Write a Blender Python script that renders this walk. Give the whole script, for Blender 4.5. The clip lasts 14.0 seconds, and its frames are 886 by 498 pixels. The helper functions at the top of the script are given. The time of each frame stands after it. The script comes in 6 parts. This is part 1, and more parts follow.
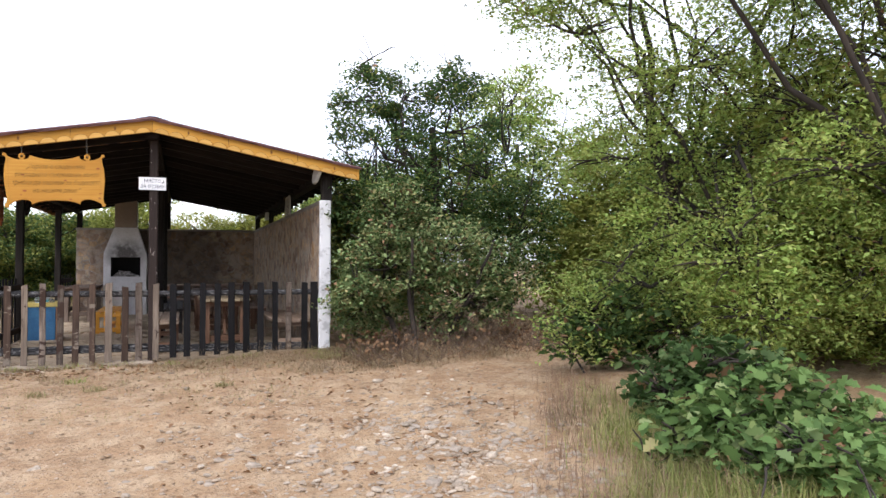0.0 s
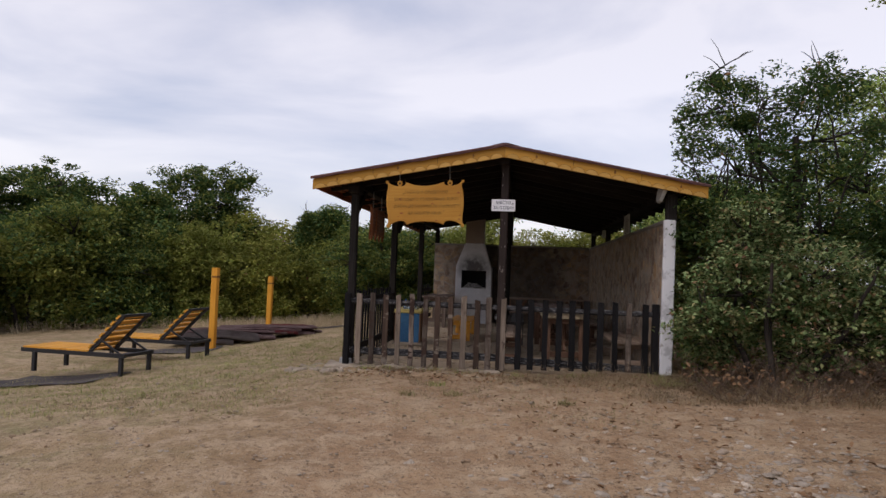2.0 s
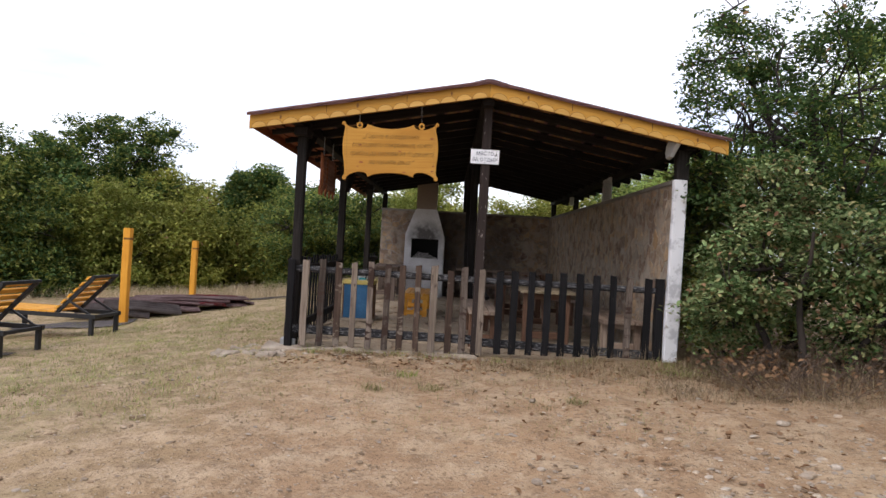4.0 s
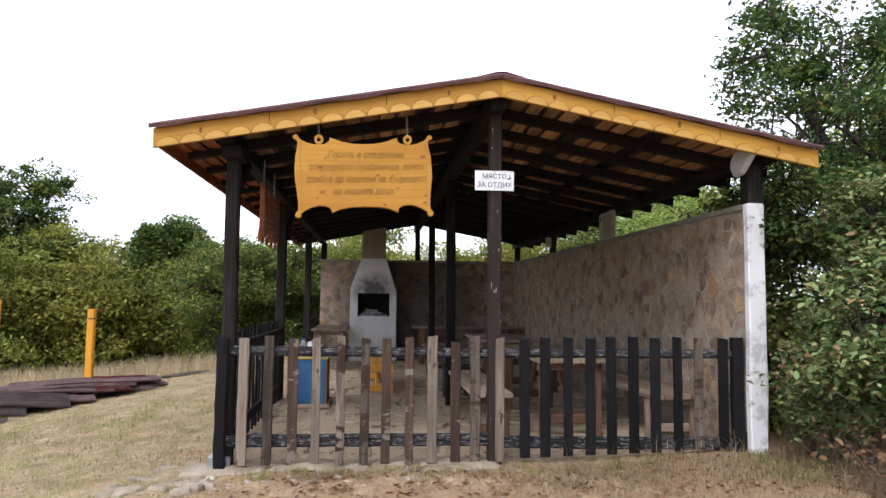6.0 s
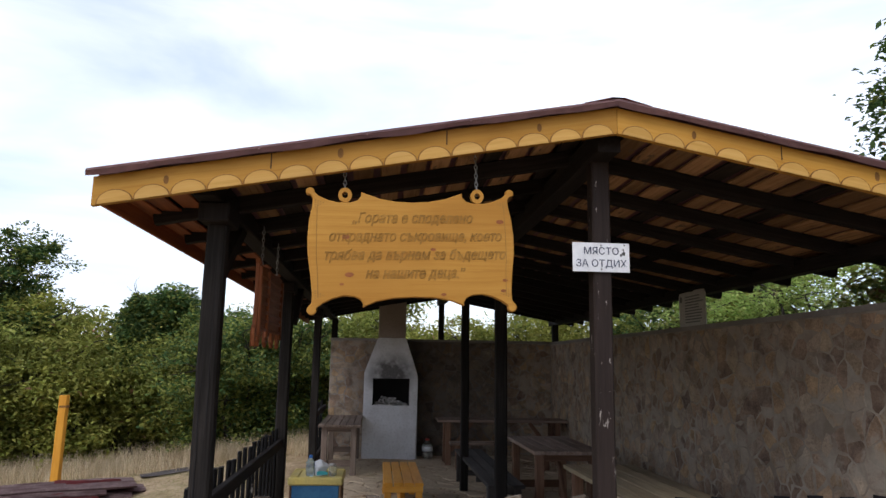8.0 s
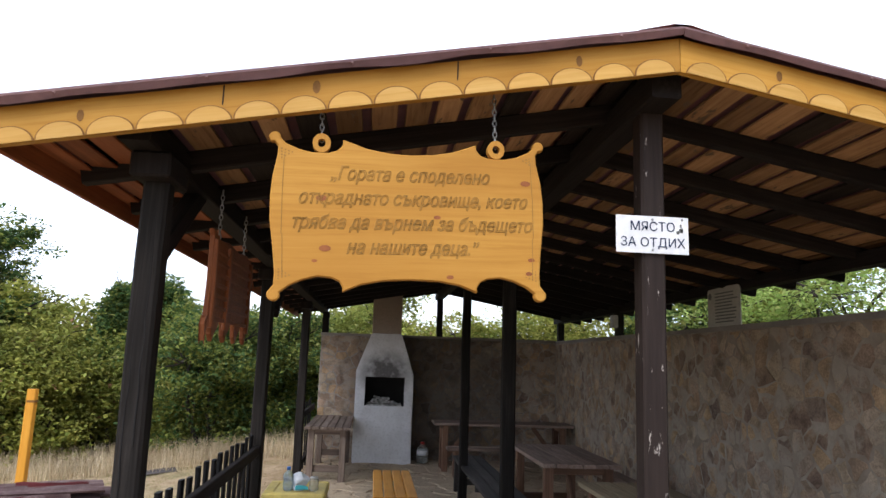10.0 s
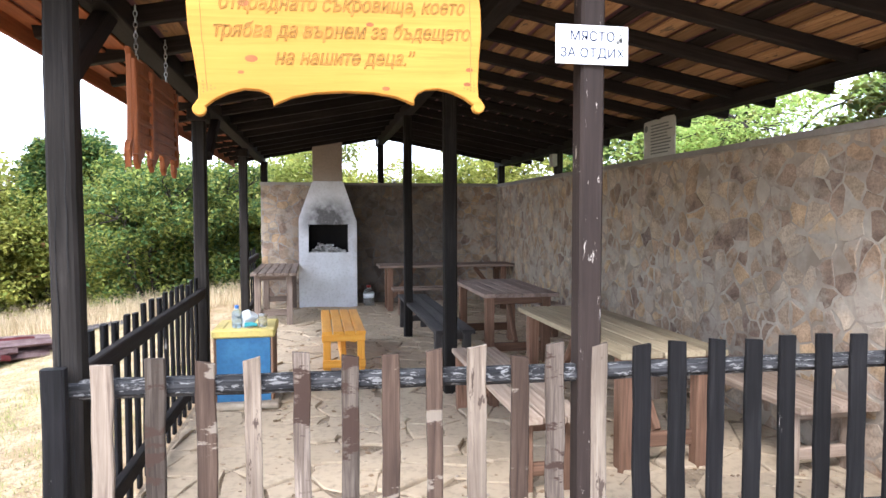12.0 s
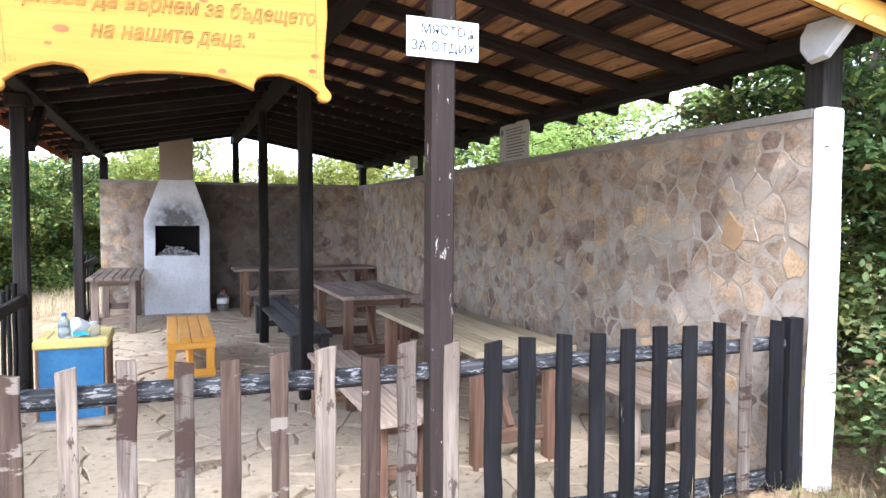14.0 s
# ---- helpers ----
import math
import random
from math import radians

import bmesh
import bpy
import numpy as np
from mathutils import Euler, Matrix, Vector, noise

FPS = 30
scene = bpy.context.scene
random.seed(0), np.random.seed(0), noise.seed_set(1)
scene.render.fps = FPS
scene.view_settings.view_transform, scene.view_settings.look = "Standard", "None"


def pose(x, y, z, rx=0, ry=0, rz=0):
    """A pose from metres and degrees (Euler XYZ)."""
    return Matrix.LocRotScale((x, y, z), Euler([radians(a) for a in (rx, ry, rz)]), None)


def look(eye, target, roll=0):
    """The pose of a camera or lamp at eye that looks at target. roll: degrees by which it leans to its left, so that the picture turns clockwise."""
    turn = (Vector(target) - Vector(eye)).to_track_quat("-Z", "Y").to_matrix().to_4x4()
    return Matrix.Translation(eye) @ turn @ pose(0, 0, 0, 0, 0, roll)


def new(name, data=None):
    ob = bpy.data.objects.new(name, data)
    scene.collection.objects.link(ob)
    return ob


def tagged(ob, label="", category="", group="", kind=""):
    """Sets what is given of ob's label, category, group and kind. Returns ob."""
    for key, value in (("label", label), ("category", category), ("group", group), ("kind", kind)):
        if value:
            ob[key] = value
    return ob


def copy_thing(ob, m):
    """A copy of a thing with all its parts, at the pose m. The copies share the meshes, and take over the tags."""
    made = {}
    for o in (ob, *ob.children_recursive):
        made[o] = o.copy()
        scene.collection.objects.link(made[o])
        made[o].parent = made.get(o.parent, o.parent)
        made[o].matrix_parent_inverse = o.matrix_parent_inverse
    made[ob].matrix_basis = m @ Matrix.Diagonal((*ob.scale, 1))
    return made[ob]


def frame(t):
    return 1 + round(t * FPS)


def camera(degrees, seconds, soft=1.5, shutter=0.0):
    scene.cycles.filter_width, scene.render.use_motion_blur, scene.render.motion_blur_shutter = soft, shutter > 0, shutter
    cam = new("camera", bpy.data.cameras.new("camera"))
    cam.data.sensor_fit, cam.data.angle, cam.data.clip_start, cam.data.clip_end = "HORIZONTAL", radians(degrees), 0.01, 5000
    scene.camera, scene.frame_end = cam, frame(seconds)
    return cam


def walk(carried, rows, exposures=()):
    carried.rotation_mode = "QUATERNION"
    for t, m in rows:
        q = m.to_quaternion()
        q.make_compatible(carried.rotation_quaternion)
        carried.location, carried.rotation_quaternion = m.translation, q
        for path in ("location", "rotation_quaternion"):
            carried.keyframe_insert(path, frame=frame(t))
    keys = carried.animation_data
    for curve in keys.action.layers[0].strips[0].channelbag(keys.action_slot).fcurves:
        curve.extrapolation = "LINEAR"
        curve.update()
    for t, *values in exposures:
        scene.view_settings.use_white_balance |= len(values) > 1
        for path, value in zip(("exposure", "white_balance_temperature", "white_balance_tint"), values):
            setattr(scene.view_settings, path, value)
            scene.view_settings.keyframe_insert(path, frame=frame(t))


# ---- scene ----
cam = camera(66.4, 14.0)
PATH = [
    (0, (-0.15, -0.374, 1.269), (0.565, 1.493, 1.311), -0.0),
    (0.5, (-0.13, -0.365, 1.3), (0.243, 1.6, 1.346), 0.1),
    (1, (-0.19, -0.369, 1.316), (-0.152, 1.63, 1.333), 0.7),
    (1.5, (-0.235, -0.381, 1.34), (-0.386, 1.613, 1.395), 1.4),
    (2, (-0.288, -0.269, 1.333), (-0.511, 1.718, 1.402), 2.1),
    (2.5, (-0.447, 0.006, 1.262), (-0.549, 2.003, 1.309), 2.7),
    (3, (-0.579, 0.388, 1.21), (-0.687, 2.385, 1.24), 3.9),
    (3.2, (-0.63, 0.565, 1.238), (-0.717, 2.563, 1.227), 3.1),
    (5.3, (-1.181, 2.516, 1.228), (-1.094, 4.512, 1.303), 4.5),
    (5.5, (-1.25, 2.78, 1.237), (-1.1, 4.772, 1.34), 1.9),
    (6, (-1.415, 3.35, 1.317), (-1.211, 5.334, 1.463), 0.5),
    (6.5, (-1.478, 3.794, 1.426), (-1.181, 5.772, 1.432), -0.6),
    (7, (-1.541, 4.278, 1.533), (-1.329, 6.262, 1.678), -1.0),
    (7.5, (-1.633, 4.683, 1.612), (-1.472, 6.66, 1.865), -0.3),
    (8, (-1.639, 5.037, 1.662), (-1.457, 7.0, 1.997), 0.9),
    (8.2, (-1.633, 5.183, 1.701), (-1.507, 7.141, 2.088), 1.2),
    (10.3, (-1.595, 5.836, 1.685), (-1.402, 7.806, 1.974), 2.0),
    (10.5, (-1.612, 5.832, 1.637), (-1.468, 7.818, 1.815), 2.0),
    (11, (-1.623, 5.876, 1.578), (-1.462, 7.87, 1.561), 0.6),
    (11.5, (-1.607, 5.876, 1.572), (-1.36, 7.861, 1.53), 1.0),
    (12, (-1.578, 5.858, 1.551), (-1.212, 7.821, 1.451), -0.1),
    (12.5, (-1.558, 5.869, 1.543), (-1.121, 7.816, 1.414), -1.7),
    (13, (-1.55, 5.877, 1.536), (-1.054, 7.809, 1.39), -1.3),
    (13.5, (-1.547, 5.879, 1.529), (-0.999, 7.796, 1.372), -1.8),
    (14, (-1.497, 5.933, 1.519), (-0.75, 7.787, 1.432), 0.3),
]
# ---------------------------------------------------------------- exposure
EXPO = [(0.0, 0.95, 6450, 13), (0.5, 0.55, 6450, 14), (1.0, 0.12, 6600, 15), (1.5, -0.25, 6700, 18), (2.5, -0.35, 6750, 17), (3.0, -0.1, 6700, 16), (5.5, 0.75, 6500, 12),
        (6.0, 0.88, 6450, 12), (6.5, 1.25, 6400, 12), (7.0, 1.2, 6350, 11), (7.5, 0.75, 6300, 11), (8.0, 0.25, 6300, 11), (8.2, 0.2, 6300, 11), (10.3, 1.3, 6250, 10), (10.6, 1.8, 6250, 10),
        (11.0, 2.0, 6300, 10), (12.0, 2.33, 6000, 10), (13.0, 2.45, 5800, 10), (14.0, 2.52, 5650, 10)]
walk(cam, [(t, look(eye, target, roll)) for t, eye, target, roll in PATH], EXPO)

# ---------------------------------------------------------------- world and sun
world = bpy.data.worlds.new("overcast")
scene.world = world
world.use_nodes = True
wn, wl = world.node_tree.nodes, world.node_tree.links
wn.clear()
w_out = wn.new("ShaderNodeOutputWorld")
w_sky = wn.new("ShaderNodeTexSky")
w_sky.sky_type, w_sky.sun_disc = "NISHITA", False
w_sky.sun_elevation, w_sky.sun_rotation = radians(50), radians(215)
w_bg = wn.new("ShaderNodeBackground")
w_bg.inputs["Strength"].default_value = 0.06
wl.new(w_sky.outputs["Color"], w_bg.inputs["Color"])
# cloud cover: soft grey and white layers over the blue
w_co = wn.new("ShaderNodeTexCoord")
w_map = wn.new("ShaderNodeMapping")
w_map.inputs["Scale"].default_value = (1.2, 1.2, 4.2)
w_map.inputs["Location"].default_value = (3.1, 0.7, 0.4)
wl.new(w_co.outputs["Generated"], w_map.inputs["Vector"])
w_no = wn.new("ShaderNodeTexNoise")
w_no.inputs["Scale"].default_value, w_no.inputs["Detail"].default_value = 1.6, 6
w_no.inputs["Distortion"].default_value = 0.4
wl.new(w_map.outputs["Vector"], w_no.inputs["Vector"])
w_ra = wn.new("ShaderNodeValToRGB")
for i, (pos, colr) in enumerate(((0.34, (0.50, 0.56, 0.70, 1)), (0.60, (0.95, 0.96, 1.0, 1)), (0.47, (0.72, 0.75, 0.84, 1)))):
    el = w_ra.color_ramp.elements[i] if i < 2 else w_ra.color_ramp.elements.new(pos)
    el.position, el.color = pos, colr
wl.new(w_no.outputs["Fac"], w_ra.inputs["Fac"])
w_bg2 = wn.new("ShaderNodeBackground")
w_bg2.inputs["Strength"].default_value = 0.95
wl.new(w_ra.outputs["Color"], w_bg2.inputs["Color"])
w_add = wn.new("ShaderNodeAddShader")
wl.new(w_bg.outputs[0], w_add.inputs[0])
wl.new(w_bg2.outputs[0], w_add.inputs[1])
wl.new(w_add.outputs[0], w_out.inputs["Surface"])

sun = new("sun", bpy.data.lights.new("sun", "SUN"))
sun.data.energy, sun.data.angle, sun.data.color = 1.0, radians(20), (1.0, 0.96, 0.9)
sun.matrix_world = look((-12, -16, 24), (0, 4, 0))


# ---------------------------------------------------------------- material kit
class Mat:
    """A small builder round one node material."""

    def __init__(self, name, rough=0.8, metal=0.0):
        self.m = bpy.data.materials.new(name)
        self.m.use_nodes = True
        self.n, self.l = self.m.node_tree.nodes, self.m.node_tree.links
        self.b = self.n["Principled BSDF"]
        self.b.inputs["Roughness"].default_value = rough
        self.b.inputs["Metallic"].default_value = metal
        self.b.inputs["Specular IOR Level"].default_value = 0.25

    def coords(self, scale=(1, 1, 1), rand=0.0):
        co = self.n.new("ShaderNodeTexCoord")
        mp = self.n.new("ShaderNodeMapping")
        mp.inputs["Scale"].default_value = scale
        self.l.new(co.outputs["Object"], mp.inputs["Vector"])
        if rand:
            inf = self.n.new("ShaderNodeObjectInfo")
            mul = self.n.new("ShaderNodeMath")
            mul.operation = "MULTIPLY"
            mul.inputs[1].default_value = rand
            self.l.new(inf.outputs["Random"], mul.inputs[0])
            self.l.new(mul.outputs[0], mp.inputs["Location"])
        return mp.outputs["Vector"]

    def noise(self, vec, scale, detail=4, rough=0.55, dist=0.0):
        nd = self.n.new("ShaderNodeTexNoise")
        nd.inputs["Scale"].default_value = scale
        nd.inputs["Detail"].default_value = detail
        nd.inputs["Roughness"].default_value = rough
        nd.inputs["Distortion"].default_value = dist
        self.l.new(vec, nd.inputs["Vector"])
        return nd.outputs["Fac"]

    def ramp(self, fac, *stops):
        nd = self.n.new("ShaderNodeValToRGB")
        els = nd.color_ramp.elements
        for i, (pos, colr) in enumerate(stops):
            e = els[i] if i < 2 else els.new(pos)
            e.position, e.color = pos, (*colr, 1)
        self.l.new(fac, nd.inputs["Fac"])
        return nd.outputs["Color"]

    def mix(self, fac, a, b, mode="MIX"):
        nd = self.n.new("ShaderNodeMix")
        nd.data_type, nd.blend_type = "RGBA", mode
        for key, val in ((0, fac), (6, a), (7, b)):
            if isinstance(val, (int, float)):
                nd.inputs[key].default_value = val
            elif isinstance(val, tuple):
                nd.inputs[key].default_value = (*val, 1)
            else:
                self.l.new(val, nd.inputs[key])
        return nd.outputs[2]

    def rand(self):
        return self.n.new("ShaderNodeObjectInfo").outputs["Random"]

    def island(self):
        return self.n.new("ShaderNodeNewGeometry").outputs["Random Per Island"]

    def color(self, c):
        if isinstance(c, tuple):
            self.b.inputs["Base Color"].default_value = (*c, 1)
        else:
            self.l.new(c, self.b.inputs["Base Color"])
        return self

    def bump(self, h, strength=0.3, dist=0.01):
        nd = self.n.new("ShaderNodeBump")
        nd.inputs["Strength"].default_value = strength
        nd.inputs["Distance"].default_value = dist
        self.l.new(h, nd.inputs["Height"])
        self.l.new(nd.outputs["Normal"], self.b.inputs["Normal"])
        return self


def g(v):
    return (v, v, v)


def wood(name, pale, mid, dark, rough=0.8, chips=None, chip_at=0.66, bump=0.35, spread=0.25, chip_scale=(9, 9, 2.5)):
    """Timber with the grain along the piece's own z, knots, stains and, where given, chipped paint."""
    k = Mat(name, rough)
    k.b.inputs["Specular IOR Level"].default_value = 0.10
    v = k.coords((30, 30, 1.3), 40)
    grain = k.noise(v, 1.6, 6, 0.65, 0.6)
    c = k.ramp(grain, (0.25, dark), (0.48, mid), (0.72, pale))
    stain = k.noise(k.coords((2.2, 2.2, 1.1), 17), 1.5, 4)
    c = k.mix(k.ramp(stain, (0.35, g(0.55)), (0.7, g(0.0))), c, dark)
    tone = k.ramp(k.rand(), (0.0, g(1 - spread)), (1.0, g(1 + spread)))
    c = k.mix(1.0, c, tone, "MULTIPLY")
    if chips:
        spots = k.noise(k.coords(chip_scale, 23), 2.0, 6, 0.7)
        c = k.mix(k.ramp(spots, (chip_at, g(0)), (chip_at + 0.03, g(1))), c, chips)
    return k.color(c).bump(grain, bump, 0.004).m


M = {}
M["post_black"] = wood("black stained timber", (0.040, 0.034, 0.031), (0.020, 0.017, 0.0155), (0.008, 0.007, 0.006), 0.78, (0.14, 0.12, 0.11), 0.75)
M["post_brown"] = wood("brown painted timber", (0.046, 0.033, 0.030), (0.034, 0.024, 0.021), (0.022, 0.016, 0.014), 0.55, (0.40, 0.355, 0.32), 0.635, 0.25, 0.25, (16, 16, 4))
M["rafter"] = wood("dark rafters", (0.034, 0.028, 0.026), (0.021, 0.017, 0.016), (0.010, 0.008, 0.008), 0.75)
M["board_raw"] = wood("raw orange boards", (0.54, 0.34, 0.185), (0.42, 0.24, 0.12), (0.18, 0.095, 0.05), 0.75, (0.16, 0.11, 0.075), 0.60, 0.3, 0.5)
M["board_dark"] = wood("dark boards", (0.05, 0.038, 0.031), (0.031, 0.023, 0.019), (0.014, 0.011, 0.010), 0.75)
M["fascia"] = wood("yellow varnished boards", (0.54, 0.30, 0.068), (0.48, 0.25, 0.046), (0.35, 0.16, 0.028), 0.5, None, 0.7, 0.12, 0.08)
M["scallop"] = wood("pale yellow carved discs", (0.60, 0.37, 0.125), (0.54, 0.315, 0.09), (0.42, 0.23, 0.055), 0.5, None, 0.7, 0.12, 0.08)
M["sign"] = wood("honey pine board", (0.53, 0.28, 0.062), (0.47, 0.235, 0.045), (0.37, 0.165, 0.03), 0.5, None, 0.7, 0.10, 0.05)
M["sign_red"] = wood("red brown pine", (0.30, 0.11, 0.045), (0.22, 0.075, 0.03), (0.13, 0.04, 0.018), 0.5)
M["eave_red"] = wood("red brown eave board", (0.34, 0.12, 0.05), (0.25, 0.085, 0.035), (0.14, 0.045, 0.02), 0.6)
M["picket_grey"] = wood("weathered pickets", (0.25, 0.205, 0.17), (0.11, 0.086, 0.07), (0.04, 0.029, 0.024), 0.88, (0.045, 0.028, 0.022), 0.52, 0.6, 0.45, (1.2, 1.2, 3.2))
M["picket_brown"] = wood("brown weathered pickets", (0.15, 0.102, 0.075), (0.085, 0.055, 0.041), (0.035, 0.024, 0.02), 0.85, (0.18, 0.148, 0.12), 0.57, 0.6, 0.3, (1.5, 1.5, 3.6))
M["picket_pale"] = wood("bleached pickets", (0.33, 0.272, 0.215), (0.21, 0.165, 0.13), (0.08, 0.058, 0.045), 0.88, (0.07, 0.05, 0.04), 0.62, 0.6, 0.25)
M["picket_black"] = wood("black pickets", (0.020, 0.019, 0.020), (0.011, 0.010, 0.011), (0.005, 0.005, 0.005), 0.7, (0.22, 0.20, 0.19), 0.68)
M["rail"] = wood("charred rails", (0.12, 0.118, 0.122), (0.035, 0.034, 0.036), (0.008, 0.008, 0.009), 0.8, (0.17, 0.165, 0.165), 0.55, 0.9, 0.25, (34, 34, 9))
M["table_brown"] = wood("brown worn table", (0.46, 0.36, 0.30), (0.33, 0.24, 0.195), (0.14, 0.095, 0.075), 0.7)
M["table_grey"] = wood("dark grey brown table", (0.27, 0.215, 0.18), (0.18, 0.135, 0.11), (0.08, 0.058, 0.047), 0.8)
M["table_moss"] = wood("mossy bleached table", (0.40, 0.33, 0.225), (0.30, 0.24, 0.155), (0.17, 0.13, 0.085), 0.8)
M["leg_red"] = wood("reddish legs", (0.26, 0.15, 0.10), (0.175, 0.098, 0.064), (0.085, 0.048, 0.033), 0.75)
M["bench_grey"] = wood("grey brown bench", (0.45, 0.36, 0.29), (0.32, 0.24, 0.185), (0.17, 0.12, 0.09), 0.8)
M["bench_black"] = wood("black bench", (0.10, 0.09, 0.084), (0.055, 0.048, 0.045), (0.02, 0.018, 0.017), 0.6, (0.35, 0.16, 0.07), 0.72)
M["orange_bench"] = wood("orange varnish", (0.80, 0.43, 0.09), (0.73, 0.35, 0.055), (0.55, 0.23, 0.03), 0.4, None, 0.7, 0.1, 0.08)
M["orange_post"] = wood("orange posts", (0.74, 0.38, 0.06), (0.68, 0.32, 0.045), (0.50, 0.21, 0.025), 0.5, None, 0.7, 0.1, 0.05)
M["bin_side"] = wood("bin side boards", (0.30, 0.19, 0.12), (0.21, 0.125, 0.08), (0.11, 0.06, 0.04), 0.8)


def plain(name, a, b, scale=6.0, rough=0.7, metal=0.0, bump=0.15, big=1.3, rand=0.0):
    k = Mat(name, rough, metal)
    v = k.coords((1, 1, 1), rand)
    fine, broad = k.noise(v, scale * 6, 5), k.noise(v, big, 3)
    c = k.mix(k.ramp(broad, (0.35, g(0)), (0.65, g(1))), a, b)
    c = k.mix(k.ramp(fine, (0.3, g(0.35)), (0.6, g(0.0))), c, tuple(0.55 * q for q in a))
    return k.color(c).bump(fine, bump, 0.004).m


M["mortar"] = plain("wall mortar", (0.36, 0.31, 0.255), (0.225, 0.178, 0.138), 5, 0.95, 0, 0.9, 4.5)
M["concrete"] = plain("grey concrete", (0.27, 0.245, 0.22), (0.19, 0.17, 0.15), 6, 0.95, 0, 0.5)
M["plinth"] = plain("pale concrete", (0.41, 0.345, 0.27), (0.25, 0.195, 0.145), 6, 0.95, 0, 0.7, 5.0)
M["white_metal"] = plain("dull white sheet", (0.50, 0.49, 0.475), (0.38, 0.37, 0.36), 4, 0.5)
M["white_board"] = plain("white sign plate", (0.82, 0.82, 0.84), (0.76, 0.77, 0.80), 3, 0.4, 0, 0.02)
M["notice"] = plain("grey notice plate", (0.47, 0.45, 0.41), (0.38, 0.37, 0.34), 4, 0.5, 0, 0.03)
M["ink_grey"] = plain("faded print", (0.13, 0.13, 0.13), (0.18, 0.18, 0.18), 4, 0.6, 0, 0.0)
M["ink_blue"] = plain("blue print", (0.012, 0.024, 0.065), (0.016, 0.03, 0.08), 4, 0.5, 0, 0.0)
M["carved"] = plain("burnt carving", (0.21, 0.12, 0.033), (0.40, 0.22, 0.055), 8, 0.8, 0, 0.0, 7.0)
M["knot"] = plain("pine knots", (0.30, 0.10, 0.03), (0.22, 0.07, 0.025), 8, 0.6, 0, 0.0, 20.0)
M["groove"] = plain("dark groove", (0.17, 0.08, 0.022), (0.23, 0.11, 0.03), 8, 0.8, 0, 0.0)
M["roof_sheet"] = plain("maroon roof sheet", (0.27, 0.10, 0.08), (0.18, 0.07, 0.06), 3, 0.6, 0, 0.2)
M["edge_metal"] = plain("maroon painted edge metal", (0.20, 0.105, 0.105), (0.26, 0.135, 0.125), 3, 0.5, 0, 0.1)
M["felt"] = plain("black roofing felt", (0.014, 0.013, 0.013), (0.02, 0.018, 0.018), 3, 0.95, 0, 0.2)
M["steel"] = plain("galvanised steel", (0.45, 0.46, 0.47), (0.35, 0.36, 0.37), 8, 0.4, 0.9, 0.05)
M["black_steel"] = plain("black painted steel", (0.022, 0.022, 0.024), (0.035, 0.034, 0.034), 6, 0.45, 0.2, 0.05)
M["blue_bin"] = plain("blue scuffed plywood", (0.035, 0.13, 0.27), (0.05, 0.16, 0.30), 7, 0.6, 0, 0.2, 5.0)
M["yellow_rim"] = plain("dirty yellow rim", (0.66, 0.53, 0.16), (0.52, 0.42, 0.16), 6, 0.6, 0, 0.15, 6.0)
M["ash"] = plain("ash and char", (0.46, 0.44, 0.42), (0.12, 0.11, 0.10), 5, 0.95, 0, 0.5, 14.0)
M["soot"] = plain("soot black firebox", (0.012, 0.011, 0.011), (0.022, 0.02, 0.02), 5, 0.95)
M["red_cap"] = plain("red plastic cap", (0.45, 0.04, 0.03), (0.40, 0.035, 0.03), 4, 0.4, 0, 0.0)
M["blue_cap"] = plain("blue plastic cap", (0.05, 0.18, 0.55), (0.05, 0.16, 0.5), 4, 0.4, 0, 0.0)
M["bag"] = plain("white plastic bag", (0.72, 0.75, 0.80), (0.62, 0.66, 0.72), 4, 0.35, 0, 0.3, 8.0)
M["teal"] = plain("teal label", (0.05, 0.38, 0.42), (0.06, 0.33, 0.38), 4, 0.4, 0, 0.0)
M["rust_sheet"] = plain("rusty purple roofing", (0.14, 0.08, 0.078), (0.29, 0.205, 0.195), 5, 0.7, 0.0, 0.3, 3.0, 9)
M["grey_sheet"] = plain("weathered grey roofing", (0.26, 0.225, 0.215), (0.15, 0.12, 0.115), 5, 0.75, 0, 0.3, 3.0, 9)
M["rust_red"] = plain("red roofing", (0.26, 0.05, 0.055), (0.16, 0.05, 0.05), 5, 0.7, 0, 0.3, 3.0, 9)
M["mat_shade"] = plain("dark matting and painted shade", (0.06, 0.05, 0.05), (0.10, 0.085, 0.08), 8, 0.9, 0, 0.4, 2.0)
M["bark"] = plain("grey bark", (0.055, 0.044, 0.037), (0.03, 0.025, 0.022), 7, 0.9, 0, 0.7, 3.0)
M["twig"] = plain("dry twigs", (0.20, 0.14, 0.10), (0.12, 0.085, 0.065), 7, 0.9, 0, 0.3, 3.0)


def clear_plastic(name, tint):
    k = Mat(name, 0.12)
    k.b.inputs["Transmission Weight"].default_value = 0.75
    k.b.inputs["IOR"].default_value = 1.3
    v = k.coords()
    return k.color(k.ramp(k.noise(v, 12, 3), (0.3, tuple(0.8 * q for q in tint)), (0.7, tint))).bump(k.noise(v, 25, 3), 0.3, 0.003).m


M["bottle"] = clear_plastic("pale blue plastic", (0.62, 0.75, 0.86))
M["jug"] = clear_plastic("clear plastic", (0.72, 0.72, 0.68))


